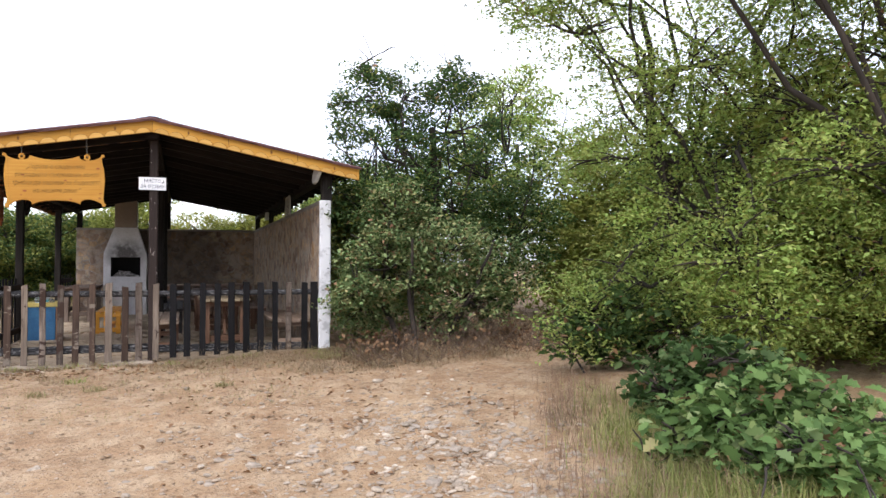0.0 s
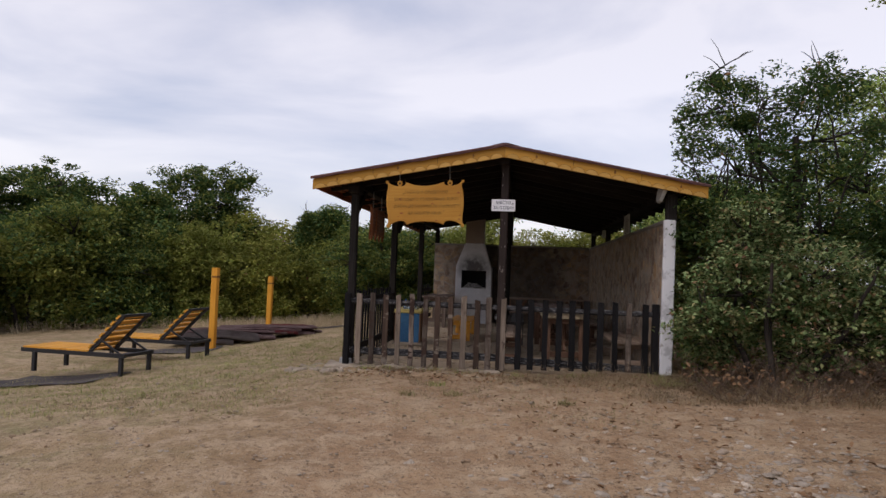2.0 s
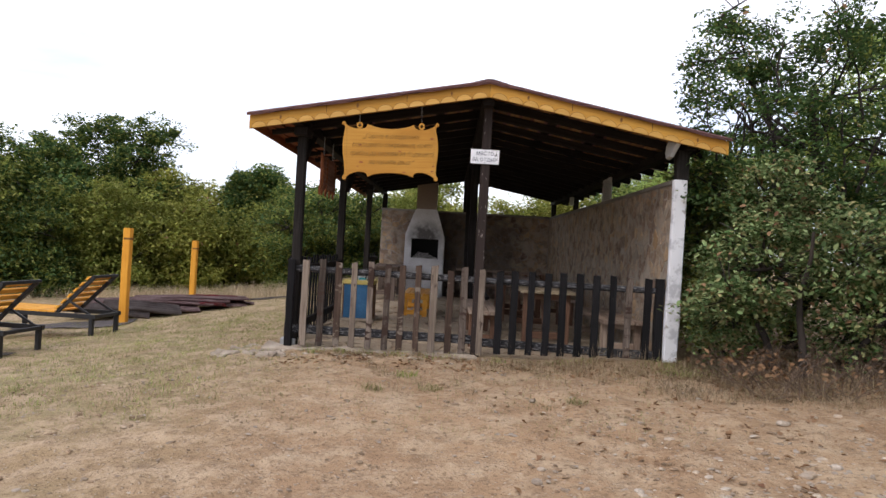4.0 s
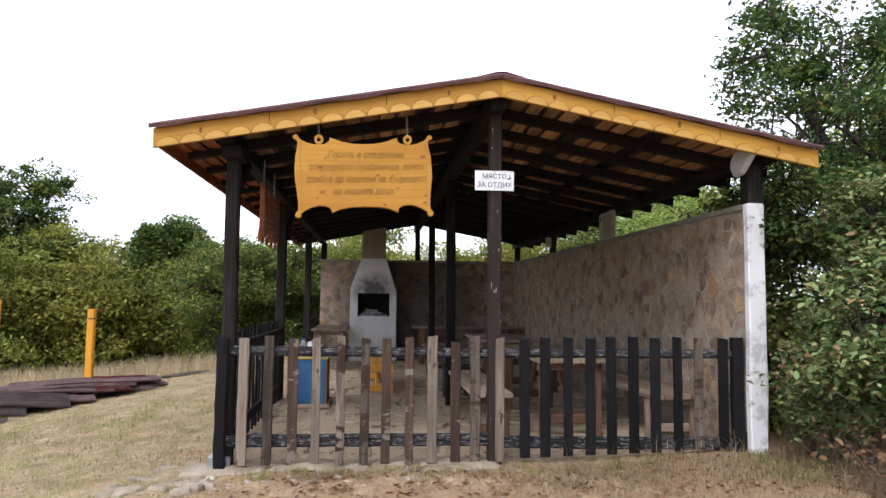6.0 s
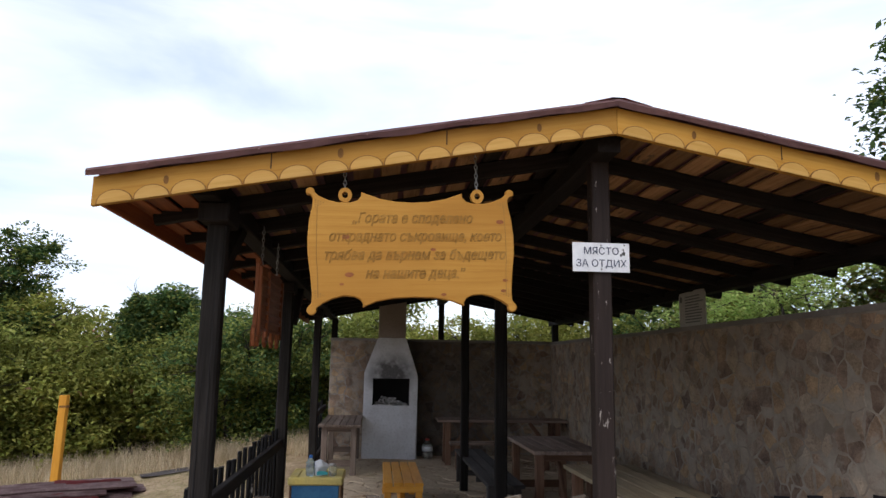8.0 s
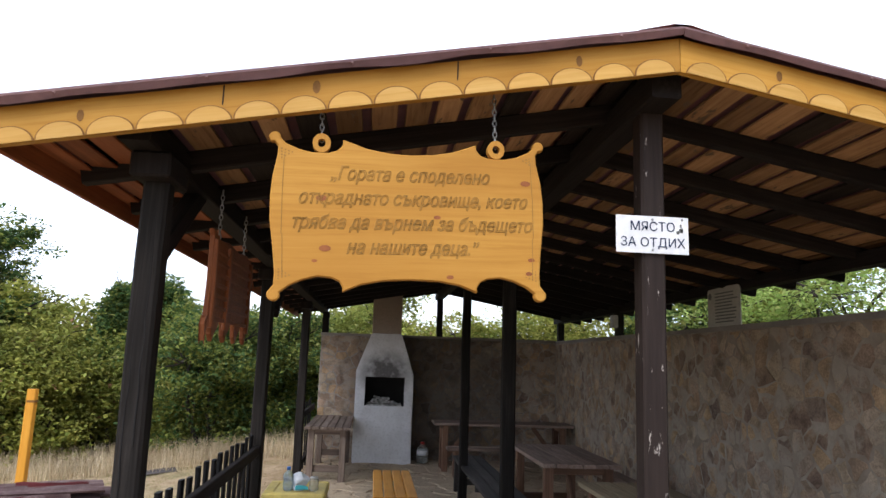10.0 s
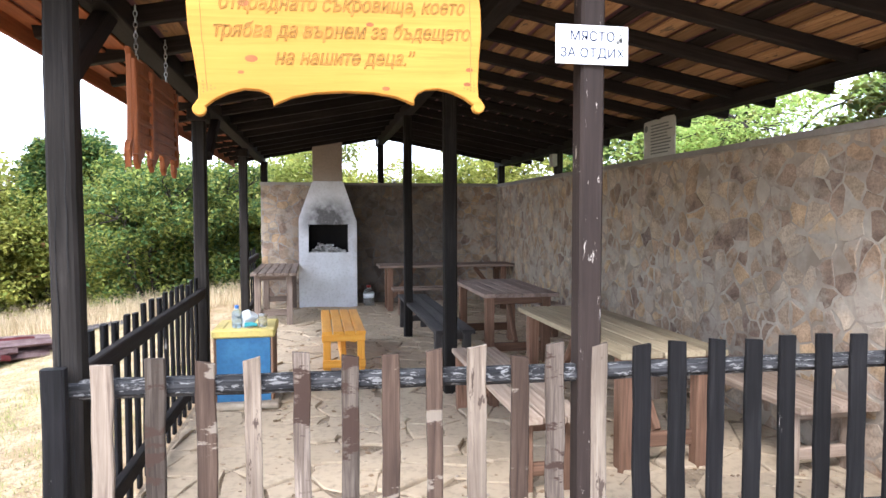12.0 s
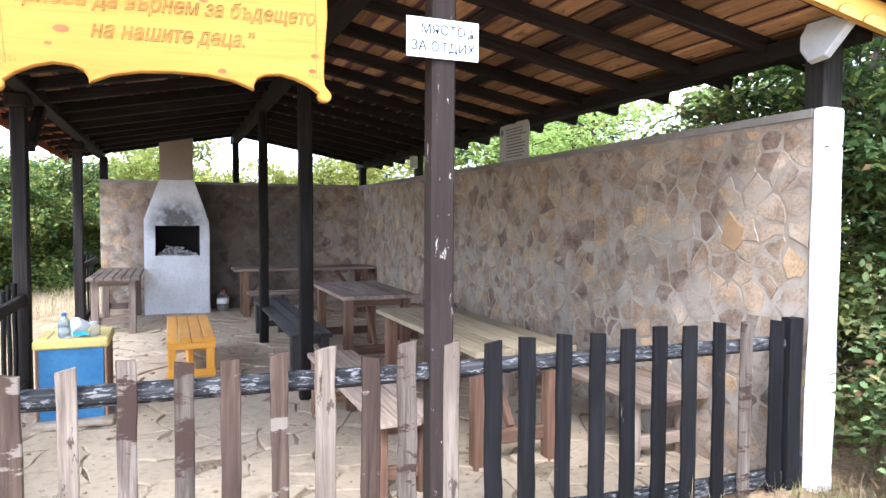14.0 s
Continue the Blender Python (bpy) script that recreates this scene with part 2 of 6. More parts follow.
def whitewash():
    k = Mat("soot stained whitewash", 0.9)
    v = k.coords()
    fine, broad = k.noise(v, 26, 6), k.noise(v, 2.4, 5)
    c = k.mix(k.ramp(broad, (0.42, g(0.0)), (0.75, g(0.55))), (0.66, 0.65, 0.66), (0.40, 0.375, 0.37))
    # smoke stain above the fire opening, ragged
    co = k.n.new("ShaderNodeTexCoord")
    sep = k.n.new("ShaderNodeMapping")
    sep.inputs["Location"].default_value = (0.0, 0.0, -1.48 / 0.42)
    sep.inputs["Scale"].default_value = (1 / 0.50, 0.0, 1 / 0.42)
    k.l.new(co.outputs["Object"], sep.inputs["Vector"])
    gr = k.n.new("ShaderNodeTexGradient")
    gr.gradient_type = "SPHERICAL"
    k.l.new(sep.outputs["Vector"], gr.inputs["Vector"])
    smoke = k.mix(1.0, gr.outputs["Color"], k.ramp(k.noise(v, 7, 5), (0.3, g(0.5)), (0.6, g(1.6))), "MULTIPLY")
    c = k.mix(k.ramp(smoke, (0.03, g(0)), (0.35, g(0.30)), (0.85, g(0.85))), c, (0.045, 0.04, 0.038))
    c = k.mix(k.ramp(fine, (0.32, g(0.3)), (0.5, g(0))), c, (0.3, 0.28, 0.27))
    return k.color(c).bump(fine, 0.4, 0.006).m


def pillar_paint():
    k = Mat("flaking white limewash", 0.9)
    v = k.coords()
    c = k.mix(k.ramp(k.noise(v, 5, 7, 0.7), (0.52, g(0)), (0.60, g(0.8))), (0.66, 0.66, 0.68), (0.40, 0.40, 0.42))
    c = k.mix(k.ramp(k.noise(v, 9, 4), (0.62, g(0)), (0.68, g(0.8))), c, (0.30, 0.27, 0.24))
    return k.color(c).bump(k.noise(v, 30, 5), 0.5, 0.006).m


def stone(name, cols, bump=0.5, soot=None):
    k = Mat(name, 0.9)
    v = k.coords((1, 1, 1))
    add, fra = k.n.new("ShaderNodeMath"), k.n.new("ShaderNodeMath")
    add.operation, fra.operation = "ADD", "FRACT"
    k.l.new(k.rand(), add.inputs[0])
    k.l.new(k.island(), add.inputs[1])
    k.l.new(add.outputs[0], fra.inputs[0])
    c = k.ramp(fra.outputs[0], *[(i / (len(cols) - 1), q) for i, q in enumerate(cols)])
    fine, broad = k.noise(v, 38, 6, 0.65), k.noise(v, 5, 5, 0.6, 0.5)
    c = k.mix(1.0, c, k.ramp(broad, (0.3, g(0.5)), (0.7, g(1.35))), "MULTIPLY")
    c = k.mix(1.0, c, k.ramp(k.noise(v, 60, 6, 0.75), (0.3, g(0.6)), (0.6, g(1.12))), "MULTIPLY")
    # smeared mortar over parts of the faces
    c = k.mix(k.ramp(k.noise(v, 3.3, 6, 0.65), (0.50, g(0)), (0.60, g(0.8))), c, (0.33, 0.28, 0.23))
    # darkens the wall's middle: soot plus the roof's shade, painted into the colour
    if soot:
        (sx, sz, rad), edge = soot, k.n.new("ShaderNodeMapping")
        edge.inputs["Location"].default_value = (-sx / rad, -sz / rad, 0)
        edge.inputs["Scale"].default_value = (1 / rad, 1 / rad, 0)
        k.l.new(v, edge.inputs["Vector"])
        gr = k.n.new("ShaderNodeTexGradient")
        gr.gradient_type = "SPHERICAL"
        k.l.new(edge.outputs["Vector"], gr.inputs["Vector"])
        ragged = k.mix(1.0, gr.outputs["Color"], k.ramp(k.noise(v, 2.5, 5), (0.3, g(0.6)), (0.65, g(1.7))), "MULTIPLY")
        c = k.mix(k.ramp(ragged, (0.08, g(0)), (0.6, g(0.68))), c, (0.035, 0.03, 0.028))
    return k.color(c).bump(fine, bump, 0.008).m


STONES = [(0.38, 0.27, 0.175), (0.29, 0.205, 0.15), (0.22, 0.15, 0.11), (0.40, 0.305, 0.21), (0.31, 0.235, 0.18), (0.17, 0.115, 0.09), (0.41, 0.28, 0.165), (0.32, 0.215, 0.145), (0.38, 0.30, 0.225), (0.26, 0.18, 0.125)]
M["whitewash"], M["pillar"] = whitewash(), pillar_paint()
M["wall_stone"] = stone("buff and brown rubble", STONES)
M["soot_shade_stone"] = stone("rubble darkened by smoke and painted shade", STONES, 0.5, (-0.5, 1.2, 1.85))
M["soot_shade_mortar"] = stone("mortar darkened by smoke and painted shade", [(0.30, 0.265, 0.235), (0.27, 0.235, 0.21)], 0.5, (-0.5, 1.2, 1.85))
M["rust_stone"] = plain("rust coloured stone", (0.34, 0.215, 0.115), (0.27, 0.175, 0.10), 5, 0.9, 0, 0.4, 9.0)


def flagstone():
    k = Mat("dusty flagstone", 0.9)
    v = k.coords()
    c = k.ramp(k.rand(), (0, (0.40, 0.312, 0.22)), (0.5, (0.35, 0.27, 0.19)), (1, (0.44, 0.35, 0.25)))
    dust = k.noise(v, 1.6, 5, 0.6)
    c = k.mix(k.ramp(dust, (0.35, g(0.2)), (0.6, g(0.85))), c, (0.44, 0.345, 0.24))
    c = k.mix(k.ramp(k.noise(v, 22, 5), (0.28, g(0.5)), (0.5, g(0))), c, (0.18, 0.145, 0.115))
    return k.color(c).bump(k.noise(v, 30, 6), 0.4, 0.006).m


def dirt(name, a, b, c3, wet=(0.16, 0.11, 0.075), lawn=None):
    k = Mat(name, 0.95)
    v = k.coords()
    c = k.mix(k.ramp(k.noise(v, 0.55, 5, 0.6), (0.38, g(0)), (0.62, g(1))), a, b)
    if lawn:
        sep = k.n.new("ShaderNodeSeparateXYZ")
        k.l.new(v, sep.inputs[0])
        rng = k.n.new("ShaderNodeMapRange")
        rng.inputs["From Min"].default_value, rng.inputs["From Max"].default_value = -1.6, -4.2
        k.l.new(sep.outputs["X"], rng.inputs["Value"])
        edge = k.mix(1.0, rng.outputs[0], k.ramp(k.noise(v, 0.9, 5), (0.3, g(0.35)), (0.6, g(1.5))), "MULTIPLY")
        turf = k.mix(k.ramp(k.noise(v, 1.5, 6, 0.7), (0.46, g(0)), (0.64, g(0.5))), lawn, (0.17, 0.165, 0.07))
        c = k.mix(edge, c, turf)
    c = k.mix(k.ramp(k.noise(v, 3.1, 6, 0.75), (0.44, g(0)), (0.60, g(0.85))), c, c3)
    c = k.mix(k.ramp(k.noise(v, 7, 6, 0.75), (0.34, g(0.45)), (0.50, g(0))), c, wet)
    c = k.mix(k.ramp(k.noise(v, 26, 6, 0.75), (0.34, g(0.8)), (0.48, g(0))), c, wet)
    vor = k.n.new("ShaderNodeTexVoronoi")
    vor.inputs["Scale"].default_value = 34
    k.l.new(v, vor.inputs["Vector"])
    c = k.mix(k.ramp(vor.outputs["Distance"], (0.10, g(0.55)), (0.22, g(0))), c, (0.50, 0.43, 0.36))
    h = k.mix(0.5, k.ramp(vor.outputs["Distance"], (0.0, g(1)), (0.4, g(0))), k.noise(v, 46, 6, 0.7))
    return k.color(c).bump(h, 0.9, 0.024).m


M["flag"] = flagstone()
M["dirt"] = dirt("dry brown earth", (0.39, 0.258, 0.15), (0.30, 0.186, 0.105), (0.47, 0.345, 0.222), (0.13, 0.078, 0.044), lawn=(0.30, 0.23, 0.122))
M["floor_bed"] = dirt("dusty floor bed", (0.26, 0.195, 0.13), (0.19, 0.14, 0.095), (0.34, 0.265, 0.185), (0.10, 0.075, 0.055))
M["clod"] = stone("earth clods", [(0.26, 0.175, 0.11), (0.34, 0.235, 0.15), (0.20, 0.135, 0.085), (0.40, 0.295, 0.195)], 0.4)
M["pebble"] = stone("pale pebbles", [(0.43, 0.345, 0.26), (0.35, 0.27, 0.195), (0.50, 0.425, 0.34), (0.29, 0.215, 0.155)], 0.3)


def leaf(name, cols, back=0.25, rough=0.55, gain=1.45):
    k = Mat(name, rough + 0.15)
    k.b.inputs["Specular IOR Level"].default_value = 0.12
    cols = [tuple(gain * q for q in c) for c in cols]
    r = k.ramp(k.island(), *[(i / (len(cols) - 1), q) for i, q in enumerate(cols)])
    tone = k.ramp(k.noise(k.coords(), 0.9, 3), (0.3, g(0.7)), (0.7, g(1.3)))
    c = k.mix(1.0, r, tone, "MULTIPLY")
    k.color(c)
    tr = k.n.new("ShaderNodeBsdfTranslucent")
    k.l.new(c, tr.inputs["Color"])
    mx = k.n.new("ShaderNodeMixShader")
    mx.inputs[0].default_value = back
    k.l.new(k.b.outputs[0], mx.inputs[1])
    k.l.new(tr.outputs[0], mx.inputs[2])
    k.l.new(mx.outputs[0], k.n["Material Output"].inputs["Surface"])
    return k.m


M["leaf_dark"] = leaf("dark oak leaves", [(0.030, 0.055, 0.018), (0.045, 0.085, 0.025), (0.065, 0.11, 0.035), (0.04, 0.07, 0.025), (0.09, 0.13, 0.05)], 0.3, 0.55, 1.4)
M["leaf_grey"] = leaf("grey green oak leaves", [(0.07, 0.10, 0.04), (0.11, 0.145, 0.06), (0.16, 0.19, 0.085), (0.08, 0.12, 0.05), (0.20, 0.17, 0.08), (0.05, 0.08, 0.03)], 0.3, 0.55, 2.4)
M["leaf_light"] = leaf("yellow green leaves", [(0.085, 0.125, 0.03), (0.13, 0.18, 0.045), (0.175, 0.22, 0.065), (0.10, 0.15, 0.04), (0.21, 0.23, 0.08), (0.08, 0.12, 0.03)], 0.5, 0.55, 2.55)
M["leaf_near"] = leaf("fresh oak leaves", [(0.05, 0.088, 0.028), (0.075, 0.125, 0.038), (0.10, 0.155, 0.05), (0.045, 0.08, 0.026), (0.13, 0.165, 0.055)], 0.35, 0.42, 1.9)
M["leaf_brown"] = leaf("withered leaves", [(0.21, 0.115, 0.06), (0.29, 0.175, 0.095), (0.14, 0.07, 0.04)], 0.2, 0.55, 1.1)
M["leaf_hedge"] = leaf("hedge leaves", [(0.058, 0.074, 0.017), (0.092, 0.110, 0.024), (0.14, 0.15, 0.036), (0.07, 0.086, 0.02), (0.16, 0.155, 0.05)], 0.4, 0.55, 2.2)
M["leaf_olive"] = leaf("olive hedge leaves", [(0.10, 0.11, 0.022), (0.155, 0.16, 0.032), (0.20, 0.19, 0.048), (0.12, 0.128, 0.028)], 0.35, 0.55, 1.85)
M["hay"] = leaf("dry grass", [(0.48, 0.39, 0.26), (0.58, 0.48, 0.34), (0.40, 0.31, 0.20), (0.36, 0.31, 0.18)], 0.4, 0.8, 1.3)
M["weed_mix"] = leaf("straw and brown weeds", [(0.30, 0.225, 0.145), (0.38, 0.29, 0.19), (0.22, 0.15, 0.10), (0.30, 0.24, 0.13), (0.46, 0.37, 0.25)], 0.3, 0.8, 1.0)
M["brown_weed"] = leaf("brown dry weeds", [(0.22, 0.14, 0.10), (0.32, 0.23, 0.16), (0.18, 0.11, 0.08), (0.36, 0.29, 0.19)], 0.3, 0.8, 1.2)
M["grass"] = leaf("rough green grass", [(0.12, 0.15, 0.04), (0.22, 0.22, 0.08), (0.10, 0.14, 0.035), (0.34, 0.30, 0.15), (0.16, 0.19, 0.05)], 0.4, 0.7, 1.6)
M["lawn"] = leaf("short grass", [(0.13, 0.14, 0.05), (0.26, 0.215, 0.11), (0.36, 0.29, 0.17), (0.16, 0.165, 0.065)], 0.35, 0.8, 1.25)


# ---------------------------------------------------------------- mesh kit
def mesh_np(name, verts, faces, material):
    verts, faces = np.asarray(verts, dtype=np.float32), np.asarray(faces, dtype=np.int32)
    me = bpy.data.meshes.new(name)
    n, k = faces.shape
    me.vertices.add(len(verts))
    me.vertices.foreach_set("co", verts.ravel())
    me.loops.add(n * k)
    me.loops.foreach_set("vertex_index", faces.ravel())
    me.polygons.add(n)
    me.polygons.foreach_set("loop_start", np.arange(0, n * k, k, dtype=np.int32))
    me.update(calc_edges=True)
    me.validate()
    me.materials.append(material)
    return me


def thing(name, at, label, category, group="", rz=0.0, kind=""):
    ob = new(name)
    ob.matrix_world = pose(*at, 0, 0, rz)
    ob.empty_display_size = 0.1
    return tagged(ob, label, category, group, kind)


def part(name, bm, material, parent, label=""):
    """Links a bmesh (or mesh) as one mesh object under a thing or a part."""
    if isinstance(bm, bmesh.types.BMesh):
        me = bpy.data.meshes.new(name)
        bm.to_mesh(me)
        bm.free()
        me.materials.append(material)
    else:
        me = bm
    ob = new(name, me)
    ob.parent = parent
    return tagged(ob, label)


def bar_mesh(name, L, w, h, material, seg=1, jit=0.0, ch=0.006, taper=1.0, cut=0.0):
    """A length of timber along z with chamfered arrises; jit bends it, cut slants its head."""
    a, b = w / 2, h / 2
    ch = min(ch, a * 0.6, b * 0.6)
    ring = [(a - ch, -b), (a, -b + ch), (a, b - ch), (a - ch, b), (-a + ch, b), (-a, b - ch), (-a, -b + ch), (-a + ch, -b)]
    vs, fs = [], []
    for i in range(seg + 1):
        s = i / seg
        dx, dy = random.uniform(-jit, jit), random.uniform(-jit, jit) * 0.5
        sc = (1 + (taper - 1) * s) * (1 + random.uniform(-jit, jit) * 1.5 / max(w, 0.02) * 0.4)
        for x, y in ring:
            vs.append((x * sc + dx, y * sc + dy, L * s + (cut * x / a if i == seg else 0)))
    for i in range(seg):
        for j in range(8):
            p, q = i * 8 + j, i * 8 + (j + 1) % 8
            fs.append((p, q, q + 8, p + 8))
    me = bpy.data.meshes.new(name)
    me.from_pydata(vs, [], fs + [tuple(range(7, -1, -1)), tuple(range(seg * 8, seg * 8 + 8))])
    me.materials.append(material)
    return me


def axis_pose(p0, p1, twist=0.0):
    """Local z from p0 to p1; local x stays level where it can."""
    p0, p1 = Vector(p0), Vector(p1)
    d = (p1 - p0).normalized()
    side = Vector((0, 0, 1)).cross(d) if abs(d.z) < 0.98 else Vector((1, 0, 0))
    side.normalize()
    up = d.cross(side)
    m = Matrix((side, up, d)).transposed().to_4x4()
    m.translation = p0
    return m @ pose(0, 0, 0, 0, 0, twist)


def bar(name, p0, p1, w, h, material, parent, seg=1, jit=0.0, ch=0.006, taper=1.0, cut=0.0, twist=0.0, label=""):
    """w is the level width, h the other thickness (for upright bars w runs along x and h along y)."""
    L = (Vector(p1) - Vector(p0)).length
    ob = new(name, bar_mesh(name, L, w, h, material, seg, jit, ch, taper, cut))
    ob.parent = parent
    ob.matrix_local = axis_pose(p0, p1, twist)
    return tagged(ob, label)


def box_bm(sx, sy, sz, at=(0, 0, 0), bev=0.0, seg=1):
    bm = bmesh.new()
    bmesh.ops.create_cube(bm, size=1)
    bmesh.ops.scale(bm, vec=(sx, sy, sz), verts=bm.verts)
    if bev:
        bmesh.ops.bevel(bm, geom=bm.edges[:], offset=bev, segments=seg, affect="EDGES")
    bmesh.ops.translate(bm, vec=at, verts=bm.verts)
    return bm


def span_bm(x0, x1, y0, y1, z0, z1, bev=0.0):
    return box_bm(x1 - x0, y1 - y0, z1 - z0, ((x0 + x1) / 2, (y0 + y1) / 2, (z0 + z1) / 2), bev)


def rough_bm(bm, amount, scale=4.0, cuts=0):
    if cuts:
        bmesh.ops.subdivide_edges(bm, edges=bm.edges[:], cuts=cuts, use_grid_fill=True)
    for v in bm.verts:
        v.co += Vector((noise.noise(v.co * scale), noise.noise(v.co * scale + Vector((9, 3, 1))), noise.noise(v.co * scale + Vector((2, 7, 5))))) * amount
    return bm


def lathe_bm(profile, n=16, at=(0, 0, 0)):
    bm = bmesh.new()
    rings = [[bm.verts.new((at[0] + r * math.cos(2 * math.pi * i / n), at[1] + r * math.sin(2 * math.pi * i / n), at[2] + z)) for i in range(n)] for r, z in profile]
    for a, b in zip(rings, rings[1:]):
        for i in range(n):
            bm.faces.new((a[i], a[(i + 1) % n], b[(i + 1) % n], b[i]))
    bm.faces.new(rings[0][::-1])
    bm.faces.new(rings[-1])
    for f in bm.faces:
        f.smooth = True
    return bm


def plate_bm(outline, thick, bev=0.004):
    """A flat board in the xz plane from an outline, its front at y = 0."""
    bm = bmesh.new()
    vs = [bm.verts.new((x, 0, z)) for x, z in outline]
    f = bm.faces.new(vs)
    ex = bmesh.ops.extrude_face_region(bm, geom=[f])
    bmesh.ops.translate(bm, vec=(0, thick, 0), verts=[v for v in ex["geom"] if isinstance(v, bmesh.types.BMVert)])
    if bev:
        bmesh.ops.bevel(bm, geom=[e for e in bm.edges if len(e.link_faces) == 2 and e.calc_face_angle() > 1.0 and abs(e.verts[0].co.y - e.verts[1].co.y) < 1e-6], offset=bev, segments=1, affect="EDGES")
    bmesh.ops.recalc_face_normals(bm, faces=bm.faces[:])
    return bm


def text_part(body, size, material, parent, at, name="lettering", shear=0.0, depth=0.0015, rot=(90, 0, 0), squeeze=1.0, align="CENTER", engraved=0.0):
    cu = bpy.data.curves.new(name, "FONT")
    cu.body, cu.size, cu.shear, cu.extrude, cu.align_x = body, size, shear, depth, align
    if engraved:
        cu.fill_mode, cu.extrude, cu.bevel_depth, cu.bevel_resolution, cu.resolution_u = "NONE", 0.0, engraved, 0, 3
    tmp = new("tmp", cu)
    bpy.context.view_layer.update()
    me = bpy.data.meshes.new_from_object(tmp.evaluated_get(bpy.context.evaluated_depsgraph_get()))
    bpy.data.objects.remove(tmp)
    me.materials.clear()
    me.materials.append(material)
    ob = new(name, me)
    ob.parent = parent
    ob.matrix_local = pose(*at, *rot) @ Matrix.Diagonal((squeeze, 1, 1, 1))
    return ob


def cells(x0, x1, y0, y1, size, seed, jitter=0.42, stretch=1.0, drop=0.0):
    """Irregular stone outlines that fill a rectangle: lists of (x, y)."""
    rnd = random.Random(seed)
    nx, ny = max(1, round((x1 - x0) / (size * stretch))), max(1, round((y1 - y0) / size))
    sx, sy = (x1 - x0) / nx, (y1 - y0) / ny
    pts = {}
    for i in range(-1, nx + 1):
        for j in range(-1, ny + 1):
            pts[i, j] = (x0 + (i + 0.5 + (0.5 if j % 2 else 0) * 0.6 + rnd.uniform(-jitter, jitter)) * sx, y0 + (j + 0.5 + rnd.uniform(-jitter, jitter)) * sy)
    for key in [q for q in pts if rnd.random() < drop]:
        del pts[key]
    out = []
    for (i, j), (px, py) in pts.items():
        poly = [(x0, y0), (x1, y0), (x1, y1), (x0, y1)]
        for di in (-3, -2, -1, 0, 1, 2, 3):
            for dj in (-3, -2, -1, 0, 1, 2, 3):
                q = pts.get((i + di, j + dj))
                if q is None or (di == 0 and dj == 0) or not poly:
                    continue
                mx, my, nx_, ny_ = (px + q[0]) / 2, (py + q[1]) / 2, q[0] - px, q[1] - py
                res = []
                for k, a in enumerate(poly):
                    b = poly[(k + 1) % len(poly)]
                    da, db = (a[0] - mx) * nx_ + (a[1] - my) * ny_, (b[0] - mx) * nx_ + (b[1] - my) * ny_
                    if da <= 0:
                        res.append(a)
                    if da * db < 0:
                        s = da / (da - db)
                        res.append((a[0] + s * (b[0] - a[0]), a[1] + s * (b[1] - a[1])))
                poly = res
        if len(poly) >= 3:
            area = abs(sum(poly[k][0] * poly[(k + 1) % len(poly)][1] - poly[(k + 1) % len(poly)][0] * poly[k][1] for k in range(len(poly)))) / 2
            if area > 0.12 * size * size:
                out.append(poly)
    return out


def piece_geo(poly, gap, proud, rnd, deep=0.02):
    """Verts and faces of one stone over the plane z = 0: a sunk rim and a raised, slightly tilted face."""
    cx, cy = sum(p[0] for p in poly) / len(poly), sum(p[1] for p in poly) / len(poly)
    # split long edges so the outline can wander
    pts = []
    for k, a in enumerate(poly):
        b = poly[(k + 1) % len(poly)]
        pts.append(a)
        if math.dist(a, b) > 0.09:
            s = rnd.uniform(0.35, 0.65)
            pts.append((a[0] + s * (b[0] - a[0]) + rnd.uniform(-0.02, 0.02), a[1] + s * (b[1] - a[1]) + rnd.uniform(-0.02, 0.02)))
    n = len(pts)
    tx, ty = rnd.uniform(-0.05, 0.05), rnd.uniform(-0.05, 0.05)
    vs = []
    for inset, z in ((gap, -deep), (gap + 0.002, proud * 0.6), (gap + 0.008, proud)):
        for x, y in pts:
            d = max(math.dist((x, y), (cx, cy)), 1e-4)
            s = max(0.15, 1 - inset / d)
            vs.append((cx + (x - cx) * s, cy + (y - cy) * s, z + (tx * (x - cx) + ty * (y - cy) if z > 0 else 0)))
    fs = [(r * n + k, r * n + (k + 1) % n, r * n + n + (k + 1) % n, r * n + n + k) for r in (0, 1) for k in range(n)]
    fs.append(tuple(2 * n + k for k in range(n)))
    return vs, fs


def lay_pieces(name, polys, material, parent, m, gap, proud, seed, first=300, key=None):
    """Stones as parts of a wall or floor; those past the first 300 in one joined part."""
    rnd = random.Random(seed)
    if key:
        polys = sorted(polys, key=key)
    rest_v, rest_f = [], []
    for i, poly in enumerate(polys):
        vs, fs = piece_geo(poly, gap * rnd.choice((0.4, 0.7, 1.1, 1.7)), proud * rnd.uniform(0.4, 1.3), rnd)
        if i < first:
            me = bpy.data.meshes.new(name)
            me.from_pydata(vs, [], fs)
            me.materials.append(material)
            ob = new(name, me)
            ob.parent, ob.matrix_local = parent, m
        else:
            o = len(rest_v)
            rest_v += vs
            rest_f += [tuple(o + q for q in f) for f in fs]
    if rest_v:
        me = bpy.data.meshes.new(name + "_field")
        me.from_pydata(rest_v, [], rest_f)
        me.materials.append(material)
        ob = tagged(new(name + "_field", me), kind="stuff")
        ob.parent, ob.matrix_local = parent, m


